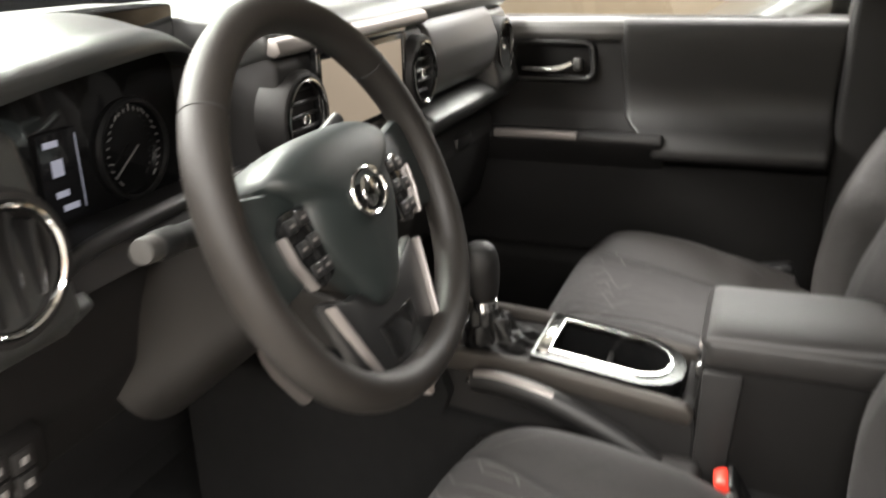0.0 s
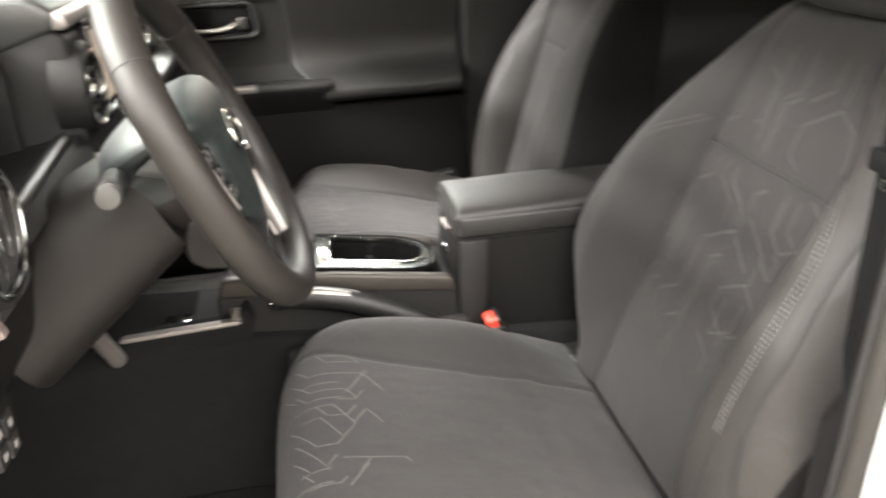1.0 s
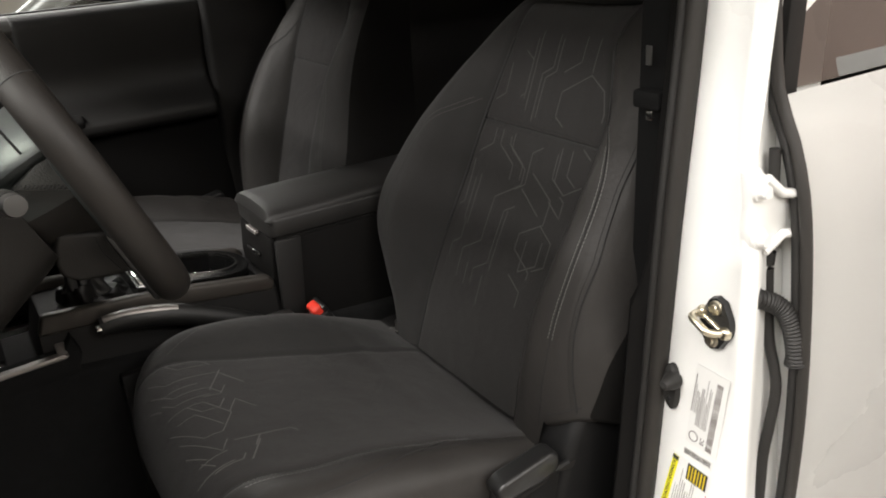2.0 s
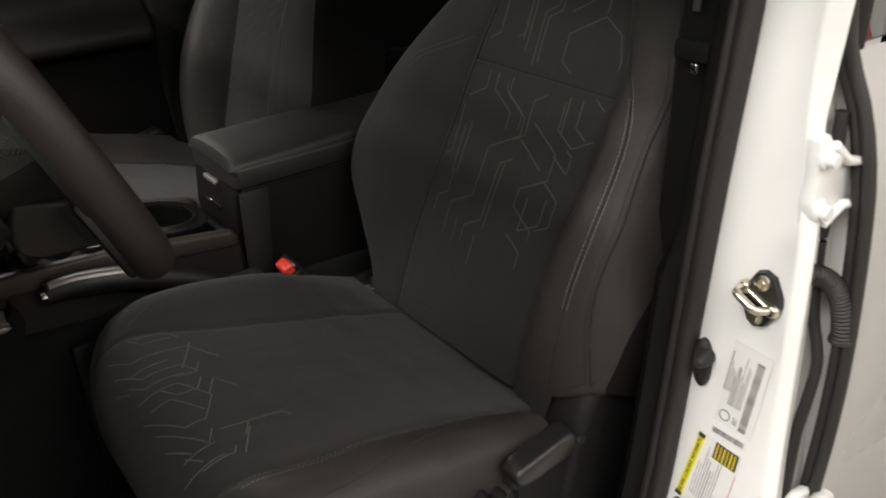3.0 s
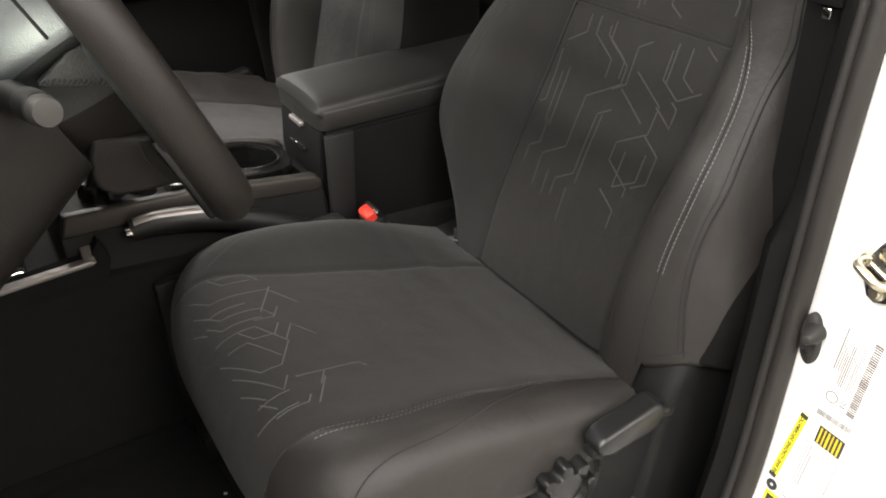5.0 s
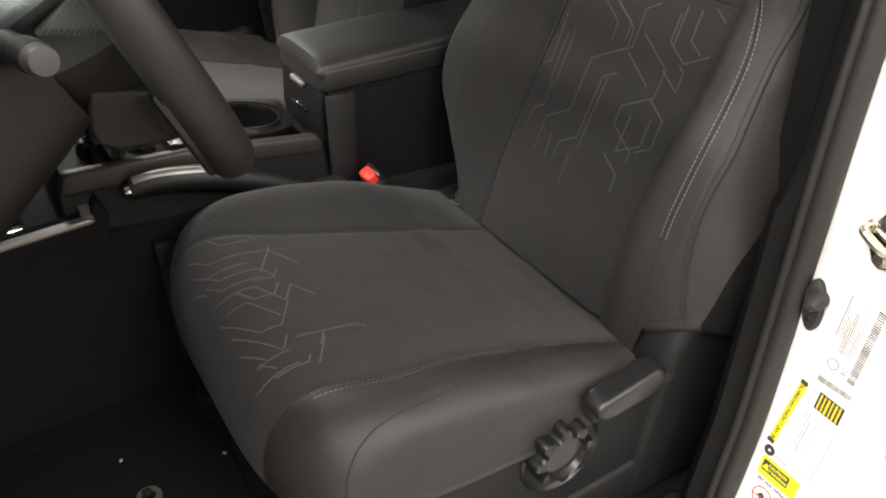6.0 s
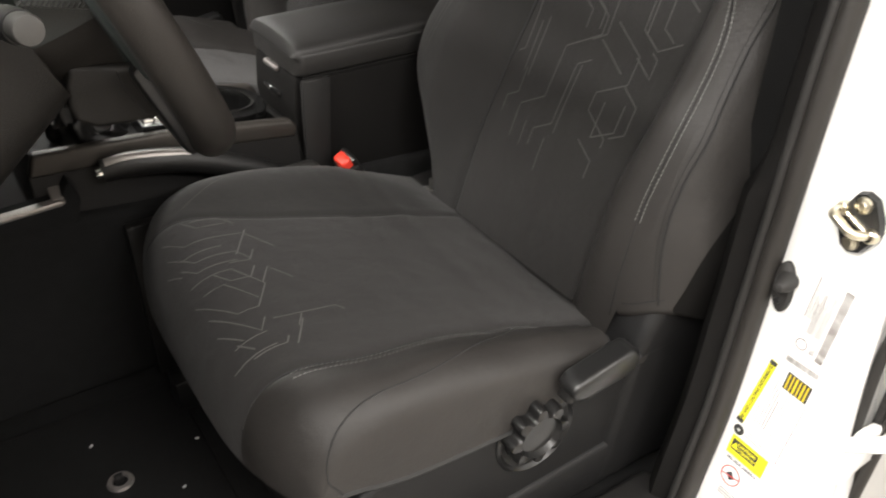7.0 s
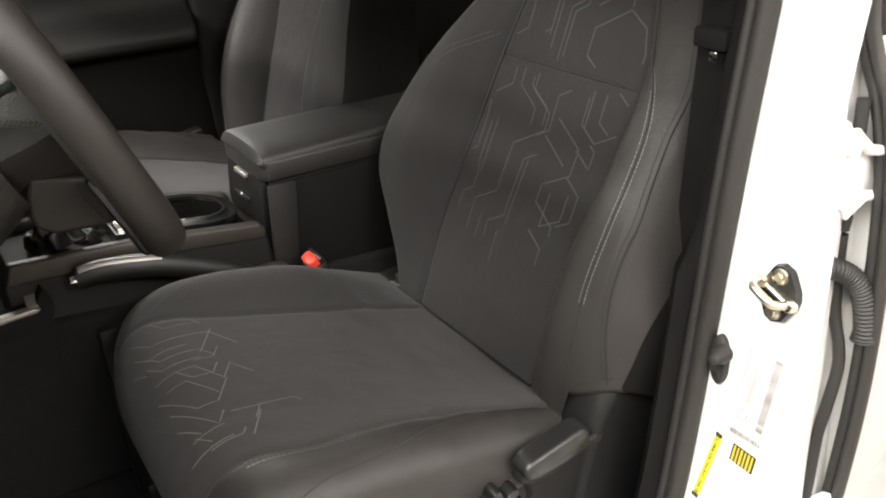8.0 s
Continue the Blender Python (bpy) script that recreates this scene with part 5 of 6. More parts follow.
whole("windscreen", prism([(-0.80, 0.76), (-0.36, 1.10), (-0.364, 1.105), (-0.806, 0.765)], "y", -0.30, 1.04, 0.0), GLASS_FRONT, "clear raked windscreen", "windscreen", kind="structure").visible_shadow = False
for y in (-0.345, 1.06):
    whole("windscreen_pillar", tube([(-0.84, y, 0.72), (-0.35, y, 1.10), (-0.10, y, 1.16)], 0.032, 12, flat=0.8), PAINT, "white painted windscreen pillar", "pillar", kind="structure")
for y in (-0.34, 1.08):
    whole("roof_rail", tube([(-0.12, y, 1.155), (0.55, y, 1.18), (1.55, y, 1.15)], 0.035, 12, flat=0.8), PLASTIC, "black roof rail over the doors", "roof rail", kind="structure")
lint = join(*[box((-0.0022, -0.0012, 0), (0.0022, 0.0012, 0.002), 0, 1, Matrix.Translation((x, y, 0.012)) @ Matrix.Rotation(a, 4, "Z")) for x, y, a in ((-0.02, 0.03, 0.4), (0.06, -0.16, 1.2), (0.16, -0.24, 2.0), (-0.10, 0.16, 0.9), (0.02, 0.10, 2.6))])
whole("carpet_lint", lint, PAPER, "pale specks of lint on the black carpet", "lint", kind="stuff")
# rear bench
bench = thing("rear_seat", (1.2, 0.37, 0.0), "dark grey rear bench seat in the shade", "car seat")
part("bench_cushion", prism([(0.98, 0.28), (1.0, 0.34), (1.40, 0.30), (1.42, 0.02), (1.05, 0.02)], "y", -0.28, 1.01, 0.03, 4), KNIT, bench)
part("bench_back", prism([(1.36, 0.28), (1.48, 0.82), (1.55, 0.82), (1.54, 0.10), (1.40, 0.10)], "y", -0.28, 1.01, 0.03, 4), KNIT, bench)

# ---------------------------------------------------------------- passenger door, closed
door = thing("door_1", (0.1, 1.03, 0.0), "black trimmed passenger door with a chrome handle, closed", "car door", kind="structure")
part("door_skin", box((-0.55, 1.055, -0.05), (0.60, 1.12, 0.695), 0.006), PAINT, door)
# The rail's grey stands in for the window light glancing off its top.
part("upper_trim", prism([(1.004, 0.664), (0.999, 0.676), (1.001, 0.688), (1.007, 0.697), (1.016, 0.703), (1.028, 0.705), (1.06, 0.700), (1.06, 0.650), (1.02, 0.660)], "x", -0.52, 0.100, 0.002, 2), PLASTIC_GREY, door, "grey upper door rail, paler for the window light on it")
part("mid_panel", prism([(1.026, 0.672), (1.016, 0.656), (1.014, 0.636), (1.018, 0.60), (1.022, 0.52), (1.004, 0.470), (1.05, 0.455), (1.07, 0.672)], "x", -0.30, 0.505, 0.006, 3), PLASTIC, door)
INSET = spline([(1.045, 0.704, 0), (1.020, 0.704, 0), (1.005, 0.697, 0), (0.998, 0.682, 0), (0.999, 0.655, 0), (1.005, 0.61, 0), (1.010, 0.565, 0), (1.005, 0.528, 0), (0.990, 0.506, 0), (0.970, 0.490, 0), (0.955, 0.474, 0), (0.950, 0.458, 0), (0.960, 0.440, 0), (1.02, 0.425, 0)], 4)


def inset(u, v):
    """A padded skin, rounded at both ends; its front end sweeps back round the pull cup."""
    q = INSET[round(v * (len(INSET) - 1))]
    x0 = 0.082 + 0.055 * (0.70 - q.y) / 0.2 * 0.3 + 0.055 * (1 - smooth01(0.455, 0.52, q.y))
    x1 = 0.500 - 0.012 * (0.70 - q.y) / 0.2
    x = x0 + (x1 - x0) * (0.5 - 0.5 * math.cos(math.pi * u))
    d = min(1.0, min(x - x0, x1 - x) / 0.016)
    return Vector((x, q.x + 0.030 * (1 - math.sqrt(max(0.0, 1 - (1 - d) ** 2))), q.y))


part("inset_panel", sheet(inset, 48, len(INSET) - 1), DOOR_VINYL, door, "dark padded door inset with armrest")
part("arm_ledge", prism([(0.945, 0.468), (0.940, 0.482), (0.955, 0.492), (1.03, 0.482), (1.04, 0.42), (1.0, 0.41)], "x", -0.30, 0.185, 0.008, 3), PLASTIC, door, "black door pull ledge")
part("pull_strip", prism([(0.938, 0.476), (0.936, 0.490), (0.946, 0.494), (0.960, 0.490), (0.955, 0.472)], "x", -0.150, 0.020, 0.003, 2), SATIN, door, "satin silver pull trim")
part("lower_panel", prism([(1.0, 0.425), (0.985, 0.30), (0.975, 0.16), (0.985, 0.05), (1.06, 0.02), (1.07, 0.425)], "x", -0.45, 0.50, 0.012, 3), MATTE, door)
part("door_pocket", prism([(0.965, 0.24), (0.950, 0.22), (0.955, 0.08), (0.985, 0.06), (0.990, 0.24)], "x", -0.35, 0.36, 0.010, 3), MATTE, door)
ring = []
for cx, cz, a0 in ((0.014, 0.640, 0), (-0.114, 0.640, 90), (-0.118, 0.604, 180), (0.018, 0.604, 270)):
    ring += [(cx + 0.020 * math.cos(radians(a0 + 15 * i)), 1.011, cz + 0.018 * math.sin(radians(a0 + 15 * i))) for i in range(7)]
hb = part("handle_bezel", tube(ring, 0.0075, 12, closed=True, up=(0, 1, 0)), PLASTIC_SMOOTH, door, "black handle bezel")
part("handle_cup", box((-0.125, 1.014, 0.590), (0.030, 1.028, 0.655), 0.004), MATTE, hb)
part("door_handle", tube(spline([(-0.108, 1.000, 0.606), (-0.06, 0.994, 0.604), (-0.03, 0.994, 0.608), (-0.005, 0.998, 0.618)], 6), [0.0035 + 0.0022 * math.sin(math.pi * i / 18) for i in range(19)], 12, flat=1.2), CHROME, hb, "chrome inside door handle")
part("lock_knob", box((-0.004, 0.998, 0.602), (0.014, 1.016, 0.628), 0.005, 3), CAP_GREY, hb, "grey lock knob")
part("belt_seal", box((-0.50, 1.033, 0.698), (0.505, 1.0445, 0.7085), 0.003), RUBBER, door)
part("side_glass", box((-0.45, 1.046, 0.70), (0.50, 1.050, 1.14), 0), GLASS, door).visible_shadow = False
part("window_frame", prism([(-0.72, 0.70), (-0.30, 1.12), (0.50, 1.16), (0.50, 0.70), (0.545, 0.70), (0.545, 1.20), (-0.32, 1.16), (-0.80, 0.70)], "y", 1.035, 1.06, 0.004), PLASTIC, door)
door.location += Vector((-0.030, 0.050, 0.008))
# far side pillar and rear panel
whole("far_pillar", prism([(0.455, 0.0), (0.455, 0.70), (0.50, 1.18), (0.66, 1.18), (0.66, 0.0)], "y", 1.03, 1.12, 0.015, 3), PLASTIC, "black trimmed pillar behind the passenger door", "pillar", kind="structure")
whole("far_rear_door", box((0.66, 1.02, 0.0), (1.56, 1.10, 0.70), 0.02, 3), PLASTIC, "black trimmed rear passenger door", "car door", kind="structure")
far_glass = whole("far_rear_glass", box((0.66, 1.05, 0.70), (1.50, 1.054, 1.15), 0), GLASS_TINT, "dark tinted rear side window", "window", kind="structure")


# ---------------------------------------------------------------- driver's door, swung wide open
open_door = thing("door_3", (-0.70, -0.46, 0.0), "white driver's door with black trim, swung wide open", "car door", kind="structure")
om = Matrix.Translation((-0.70, -0.47, 0.0)) @ Matrix.Rotation(radians(-68), 4, "Z")
part("door_skin", box((0.0, -0.075, -0.05), (1.12, -0.035, 0.69), 0.012, 3, om), PAINT, open_door)
part("trim_panel", box((0.04, -0.036, 0.0), (1.08, 0.010, 0.68), 0.02, 3, om), PLASTIC, open_door, "black inner trim panel")
part("door_armrest", box((0.25, 0.0, 0.42), (0.98, 0.070, 0.49), 0.02, 3, om), PLASTIC_SOFT, open_door)
part("pull_strip", box((0.45, 0.060, 0.478), (0.62, 0.074, 0.494), 0.004, 2, om), SATIN, open_door, "satin silver pull trim")
part("window_frame", prism([(0.02, 0.69), (0.40, 1.10), (1.08, 1.14), (1.10, 0.69), (1.06, 0.69), (1.04, 1.10), (0.42, 1.06), (0.08, 0.69)], "y", -0.060, -0.030, 0.004, 2, om), PLASTIC, open_door, "black window frame")
# ---------------------------------------------------------------- driver's side pillar with striker and labels
LEAN_P = [(-0.05, 0.445), (0.0, 0.453), (0.08, 0.467), (0.17, 0.486), (0.27, 0.497), (0.42, 0.510), (0.55, 0.521), (0.70, 0.537), (1.20, 0.580)]
OUTER = [(-0.05, -0.482), (0.10, -0.470), (0.24, -0.452), (0.40, -0.438), (0.52, -0.428), (0.64, -0.408), (0.80, -0.402), (1.20, -0.38)]
pillar = thing("pillar", (0.55, -0.40, 0.0), "white painted door pillar with latch striker and stickers", "door pillar", kind="structure")
ZS = [-0.05 + 0.025 * i for i in range(51)]


def on_pillar(y, z, x=0.0):
    return Vector((curve_at(LEAN_P, z) + x, y, z))


def pillar_skin(plan):
    """plan(z) gives a closed outline at each height."""
    bm = bmesh.new()
    rings = [[bm.verts.new((*p, z)) for p in plan(z)] for z in ZS]
    k = len(rings[0])
    for a, b in zip(rings, rings[1:]):
        for i in range(k):
            bm.faces.new((a[i], a[(i + 1) % k], b[(i + 1) % k], b[i]))
    bm.faces.new(rings[0]), bm.faces.new(rings[-1][::-1])
    return bm


def pillar_plan(z):
    x, o = curve_at(LEAN_P, z), curve_at(OUTER, z)
    dish = 0.005 * smooth01(0.30, 0.40, z)
    arc = [(x + 0.012 - 0.012 * math.cos(t), o - 0.012 * math.sin(t) + 0.006) for t in (radians(15 * i) for i in range(7))]
    return [(x + 0.01, -0.335), (x, -0.345), (x, -0.372), (x + dish, -0.385), (x + dish, -0.420)] + arc + [(x + 0.030, o + 0.004), (x + 0.060, o + 0.012), (x + 0.13, o + 0.016), (x + 0.13, -0.335)]


part("pillar_body", pillar_skin(pillar_plan), PAINT, pillar, "white painted steel", sharp=60)


def trim_plan(z):
    x, k = curve_at(LEAN_P, z), 0.013 * smooth01(0.465, 0.425, z)
    return [(x + 0.012, -0.330), (x - 0.006, -0.316), (x - 0.004 - k, -0.302 + 0.3 * k), (x + 0.010 - k, -0.290 + 0.6 * k), (x + 0.06, -0.284), (x + 0.14, -0.284), (x + 0.14, -0.330)]


part("inner_trim", pillar_skin(trim_plan), MATTE, pillar, "black inner pillar trim", sharp=60)
part("door_seal", tube([on_pillar(-0.335, z, -0.004) for z in ZS], 0.0105, 12), TRIM_BROWN, pillar, "dark grey rubber door seal")
part("seal_lip", tube([on_pillar(-0.3215, z, -0.008) for z in ZS], 0.0058, 10), RUBBER, pillar)

# belt guide above the trim
guide = thing("seat_belt", (0.54, -0.30, 0.7), "black seat belt hanging at the driver's pillar", "seat belt")
part("webbing", prism([(0.530, 0.20), (0.5325, 0.20), (0.556, 1.0), (0.5535, 1.0)], "y", -0.300, -0.254, 0.0), WEBBING, guide)
part("tongue", box((0.526, -0.300, 0.642), (0.546, -0.260, 0.662), 0.004), WEBBING, guide, "black belt tongue stop")
part("care_tag", box((0.5325, -0.281, 0.688), (0.5345, -0.273, 0.708), 0.0004, 1), CAP_GREY, guide, "small grey printed tag")
part("tongue_blade", box((0.524, -0.292, 0.632), (0.528, -0.283, 0.642), 0.0015), CHROME, guide, "chrome belt tongue")


def label_place(y, z, turn=0, lift=0.0008):
    """Lies flat on the pillar's front: right is outwards, up is up."""
    s = (curve_at(LEAN_P, z + 0.02) - curve_at(LEAN_P, z - 0.02)) / 0.04
    upv = Vector((s, 0, 1)).normalized()
    right = Vector((0, -1, 0))
    nrm = right.cross(upv)
    m = Matrix((right, upv, nrm)).transposed().to_4x4()
    return Matrix.Translation(on_pillar(y, z) + nrm * lift * 1.5) @ m @ Matrix.Rotation(radians(turn), 4, "Z")


def patch(w, h, m, t=0.0003):
    return box((-w / 2, -h / 2, 0), (w / 2, h / 2, t), 0, 1, m)


def words(name, text, size, m, material, parent):
    """Letters of the built-in font as a mesh."""
    cu = bpy.data.curves.new("letters", "FONT")
    cu.body, cu.size, cu.align_x, cu.align_y, cu.resolution_u = text, size, "CENTER", "CENTER", 2
    cu.offset = size * 0.035
    ob = bpy.data.objects.new("letters", cu)
    me = bpy.data.meshes.new_from_object(ob)
    bm = bmesh.new()
    bm.from_mesh(me)
    bm.transform(m)
    bpy.data.objects.remove(ob)
    bpy.data.meshes.remove(me)
    return part(name, bm, material, parent, smooth=False)


def bars(m, w, h, n, vertical, fill, material, parent, seed, name="print_bar"):
    """Rows of unreadable print, or the stripes of a code."""
    rnd = random.Random(seed)
    span = w if vertical else h
    pitch = span / n
    for i in range(n):
        c = -span / 2 + (i + 0.5) * pitch
        k = rnd.uniform(0.35, 0.75) * pitch * fill * 2
        if vertical:
            bm = box((c - k / 2, -h / 2, 0), (c + k / 2, h / 2, 0.0003), 0, 1, m)
        else:
            bm = box((-w / 2, c - k / 2, 0), (-w / 2 + w * rnd.uniform(0.45, 1.0), c + k / 2, 0.0003), 0, 1, m)
        part(name, bm, material, parent, smooth=False)


data = thing("data_label", on_pillar(-0.403, 0.345), "white printed data label with a bar code on the pillar", "sticker", "pillar stickers")
part("paper", patch(0.043, 0.097, label_place(-0.405, 0.339, -3)), PAPER, data, smooth=False)
bars(label_place(-0.4155, 0.335, 86, 0.0012), 0.084, 0.008, 34, True, 0.5, INK_PALE, data, 2, "code_bar")
bars(label_place(-0.4010, 0.349, 86, 0.0012), 0.066, 0.016, 8, False, 0.32, INK_WASHED, data, 3)
bars(label_place(-0.3895, 0.357, 86, 0.0012), 0.052, 0.009, 4, False, 0.32, INK_WASHED, data, 4)
part("round_mark", lathe([(0.0052, 0.0), (0.0052, 0.0004), (0.0064, 0.0004), (0.0064, 0.0)], 28, label_place(-0.391, 0.302, 0, 0.001)), INK_WASHED, data)
words("letters", "EC", 0.007, label_place(-0.4035, 0.301, 86, 0.0012), INK_WASHED, data)

strip = thing("code_label", on_pillar(-0.4, 0.279), "small white bar code sticker on the pillar", "sticker", "pillar stickers")
part("paper", patch(0.040, 0.010, label_place(-0.400, 0.2790)), PAPER, strip, smooth=False)
bars(label_place(-0.400, 0.2800, 0, 0.0012), 0.037, 0.0062, 26, True, 0.5, INK_WASHED, strip, 5, "code_bar")

tyre = thing("tyre_label", on_pillar(-0.39, 0.21), "white tyre and loading label with a yellow title strip", "sticker", "pillar stickers")
part("paper", patch(0.056, 0.110, label_place(-0.388, 0.214, -5)), PAPER, tyre, smooth=False)
title = part("title_strip", patch(0.091, 0.0082, label_place(-0.3648, 0.2230, 81, 0.0012)), YELLOW, tyre, "yellow title strip", smooth=False)
words("letters", "TIRE AND LOADING INFORMATION", 0.0056, label_place(-0.3648, 0.2230, 81, 0.0017), INK, title)
for k, c in ((-0.043, 0.2655), (0.043, 0.1805)):
    part("title_end", patch(0.005, 0.0082, label_place(-0.3648 + k * 0.16, c, 81, 0.0016)), INK, title, smooth=False)
warn = part("warning_box", patch(0.028, 0.021, label_place(-0.4025, 0.2560, -4, 0.0012)), INK, tyre, "black and amber table", smooth=False)
bars(label_place(-0.4025, 0.2560, -4, 0.0016), 0.0255, 0.0185, 6, True, 0.42, ORANGE, warn, 7, "amber_bar")
bars(label_place(-0.386, 0.225, 84, 0.0012), 0.076, 0.028, 9, False, 0.22, INK_WASHED, tyre, 8)
bars(label_place(-0.388, 0.168, -5, 0.0012), 0.040, 0.010, 3, False, 0.25, INK_WASHED, tyre, 9)
part("frame_line", patch(0.0006, 0.082, label_place(-0.4135, 0.200, -5, 0.0012)), INK_RED, tyre, smooth=False)
part("tyre_mark", lathe([(0.0018, 0.0002), (0.0022, 0.0006), (0.0060, 0.0006), (0.0064, 0.0)], 24, label_place(-0.3605, 0.168, 0, 0.0012)), INK, tyre, "printed tyre")

caution = thing("caution_label", on_pillar(-0.38, 0.134), "yellow caution sticker with black lettering on the pillar", "sticker", "pillar stickers")
part("paper", patch(0.047, 0.024, label_place(-0.3795, 0.1470, -2)), YELLOW, caution, smooth=False)
field = part("black_field", patch(0.033, 0.0135, label_place(-0.3755, 0.1490, -2, 0.0012)), INK, caution, smooth=False)
words("letters", "CAUTION", 0.0052, label_place(-0.3780, 0.1517, -2, 0.0017), YELLOW, field)
words("letters", "ATTENTION", 0.0046, label_place(-0.3780, 0.1460, -2, 0.0017), YELLOW, field)
tri = bmesh.new()
tv = [tri.verts.new(label_place(-0.3640, 0.1490, -2, 0.0017) @ Vector(c)) for c in ((-0.0042, -0.0036, 0), (0.0042, -0.0036, 0), (0, 0.0042, 0))]
tri.faces.new(tv)
part("triangle", tri, YELLOW, field, smooth=False)
srs = thing("airbag_label", on_pillar(-0.375, 0.10), "white side airbag sticker with a red ring on the pillar", "sticker", "pillar stickers")
part("paper", patch(0.050, 0.052, label_place(-0.3780, 0.1095, -2, 0.0006)), PAPER, srs, smooth=False)
words("letters", "SRS SIDE AIRBAG", 0.0052, label_place(-0.3785, 0.1315, -2, 0.0012), INK, srs)
part("red_ring", lathe([(0.0108, 0.0), (0.0108, 0.0004), (0.0122, 0.0004), (0.0122, 0.0)], 36, label_place(-0.3720, 0.1135, 0, 0.0010)), INK_RED, srs, "red ring")
part("red_bar", patch(0.022, 0.0013, label_place(-0.3720, 0.1135, 8, 0.0016)), INK_RED, srs, smooth=False)
part("dark_mark", patch(0.007, 0.009, label_place(-0.3720, 0.1135, 40, 0.0012)), INK, srs, smooth=False)
bars(label_place(-0.3830, 0.0910, 0, 0.0012), 0.036, 0.010, 3, False, 0.3, INK_WASHED, srs, 11)

# latch striker
striker = thing("latch_striker", on_pillar(-0.40, 0.44), "zinc door latch striker on a dark plate", "latch striker")
sm_ = label_place(-0.401, 0.441, 0, 0.0) @ Matrix.Diagonal((0.86, 0.88, 0.86, 1))
dia = [(0, 0.034), (0.012, 0.030), (0.024, 0.010), (0.027, 0.0), (0.024, -0.010), (0.012, -0.030), (0, -0.034), (-0.010, -0.030), (-0.020, -0.010), (-0.022, 0.0), (-0.020, 0.010), (-0.010, 0.030)]
bmx = bmesh.new()
lo_, hi_ = [bmx.verts.new((p[0], p[1], -0.004)) for p in dia], [bmx.verts.new((p[0] * 0.94, p[1] * 0.94, 0.004)) for p in dia]
bmx.faces.new(lo_), bmx.faces.new(hi_[::-1])
for i in range(12):
    bmx.faces.new((lo_[i], lo_[(i + 1) % 12], hi_[(i + 1) % 12], hi_[i]))
bmx.transform(sm_)
plate = part("plate", bmx, PLASTIC_SMOOTH, striker, "dark oval plate")
for q in (0.0205, -0.0205):
    part("bolt", lathe([(0.0, 0.010), (0.004, 0.010), (0.0048, 0.008), (0.0085, 0.007), (0.0095, 0.003)], 6 * 4, sm_ @ Matrix.Translation((0.001, q, 0))), ZINC, striker, "zinc bolt head")
FEET = ((-0.018, 0.009), (0.018, -0.006))
for foot in FEET:
    part("collar", lathe([(0.0050, 0.010), (0.0066, 0.009), (0.0082, 0.004), (0.0085, 0.002)], 20, sm_ @ Matrix.Translation((foot[0], foot[1], 0.0))), ZINC, striker)
part("foot_bar", tube([sm_ @ Vector((f_[0], f_[1], 0.006)) for f_ in FEET], 0.0030, 10), ZINC, striker)
part("loop", tube([sm_ @ Vector(p) for p in spline([(-0.018, 0.009, 0.002), (-0.0185, 0.009, 0.016), (-0.0165, 0.008, 0.0235), (-0.011, 0.006, 0.0255), (0.002, 0.000, 0.0255), (0.0075, -0.003, 0.0235), (0.0125, -0.005, 0.016), (0.018, -0.006, 0.002)], 5)], 0.0042, 12), ZINC, striker, "bent zinc striker loop")

# courtesy lamp switch
stud = thing("door_switch", on_pillar(-0.353, 0.348), "black rubber courtesy light switch on the pillar", "door switch")
dm = label_place(-0.3555, 0.348, 7, 0.0)


def switch_base(u, v):
    a = 2 * math.pi * u
    sq = lambda c, p: math.copysign(abs(c) ** p, c)
    k = [1.0, 1.0, 0.86, 0.0][round(v * 3)]
    return dm @ Vector((0.0100 * math.cos(a) * k, 0.0270 * sq(math.sin(a), 0.8) * k, [-0.002, 0.005, 0.0075, 0.0078][round(v * 3)]))


part("base", sheet(switch_base, 32, 3, wrap_u=True), RUBBER, stud)
part("plunger", lathe([(0.0105, 0.004), (0.0100, 0.012), (0.0075, 0.019), (0.0062, 0.024), (0.0040, 0.027), (0.0, 0.028)], 24, dm @ Matrix.Translation((0.003, 0.009, 0)) @ Matrix.Rotation(radians(14), 4, "Y")), RUBBER, stud, "black rubber plunger")
part("screw", lathe([(0.0, 0.0095), (0.0030, 0.0090), (0.0036, 0.0070)], 16, dm @ Matrix.Translation((-0.001, -0.014, 0))), PLASTIC_SMOOTH, stud)

# ---------------------------------------------------------------- rear door on the driver's side, closed
EDGE = [(-0.05, -0.455), (0.10, -0.462), (0.22, -0.468), (0.33, -0.470), (0.43, -0.466), (0.54, -0.456), (0.59, -0.446), (0.635, -0.430), (0.668, -0.413), (0.74, -0.402), (1.15, -0.355)]
EX = 0.577
rear = thing("door_2", (1.0, -0.44, 0.0), "white painted rear door on the driver's side, closed", "car door", kind="structure")


def door_skin(u, v):
    z = -0.05 + 0.718 * v
    return Vector((EX + 0.95 * u, curve_at(EDGE, z) - 0.010 * math.sin(math.pi * min(1, 1.6 * u)) * (1 - v ** 4) + 0.012 * u * v ** 6, z))


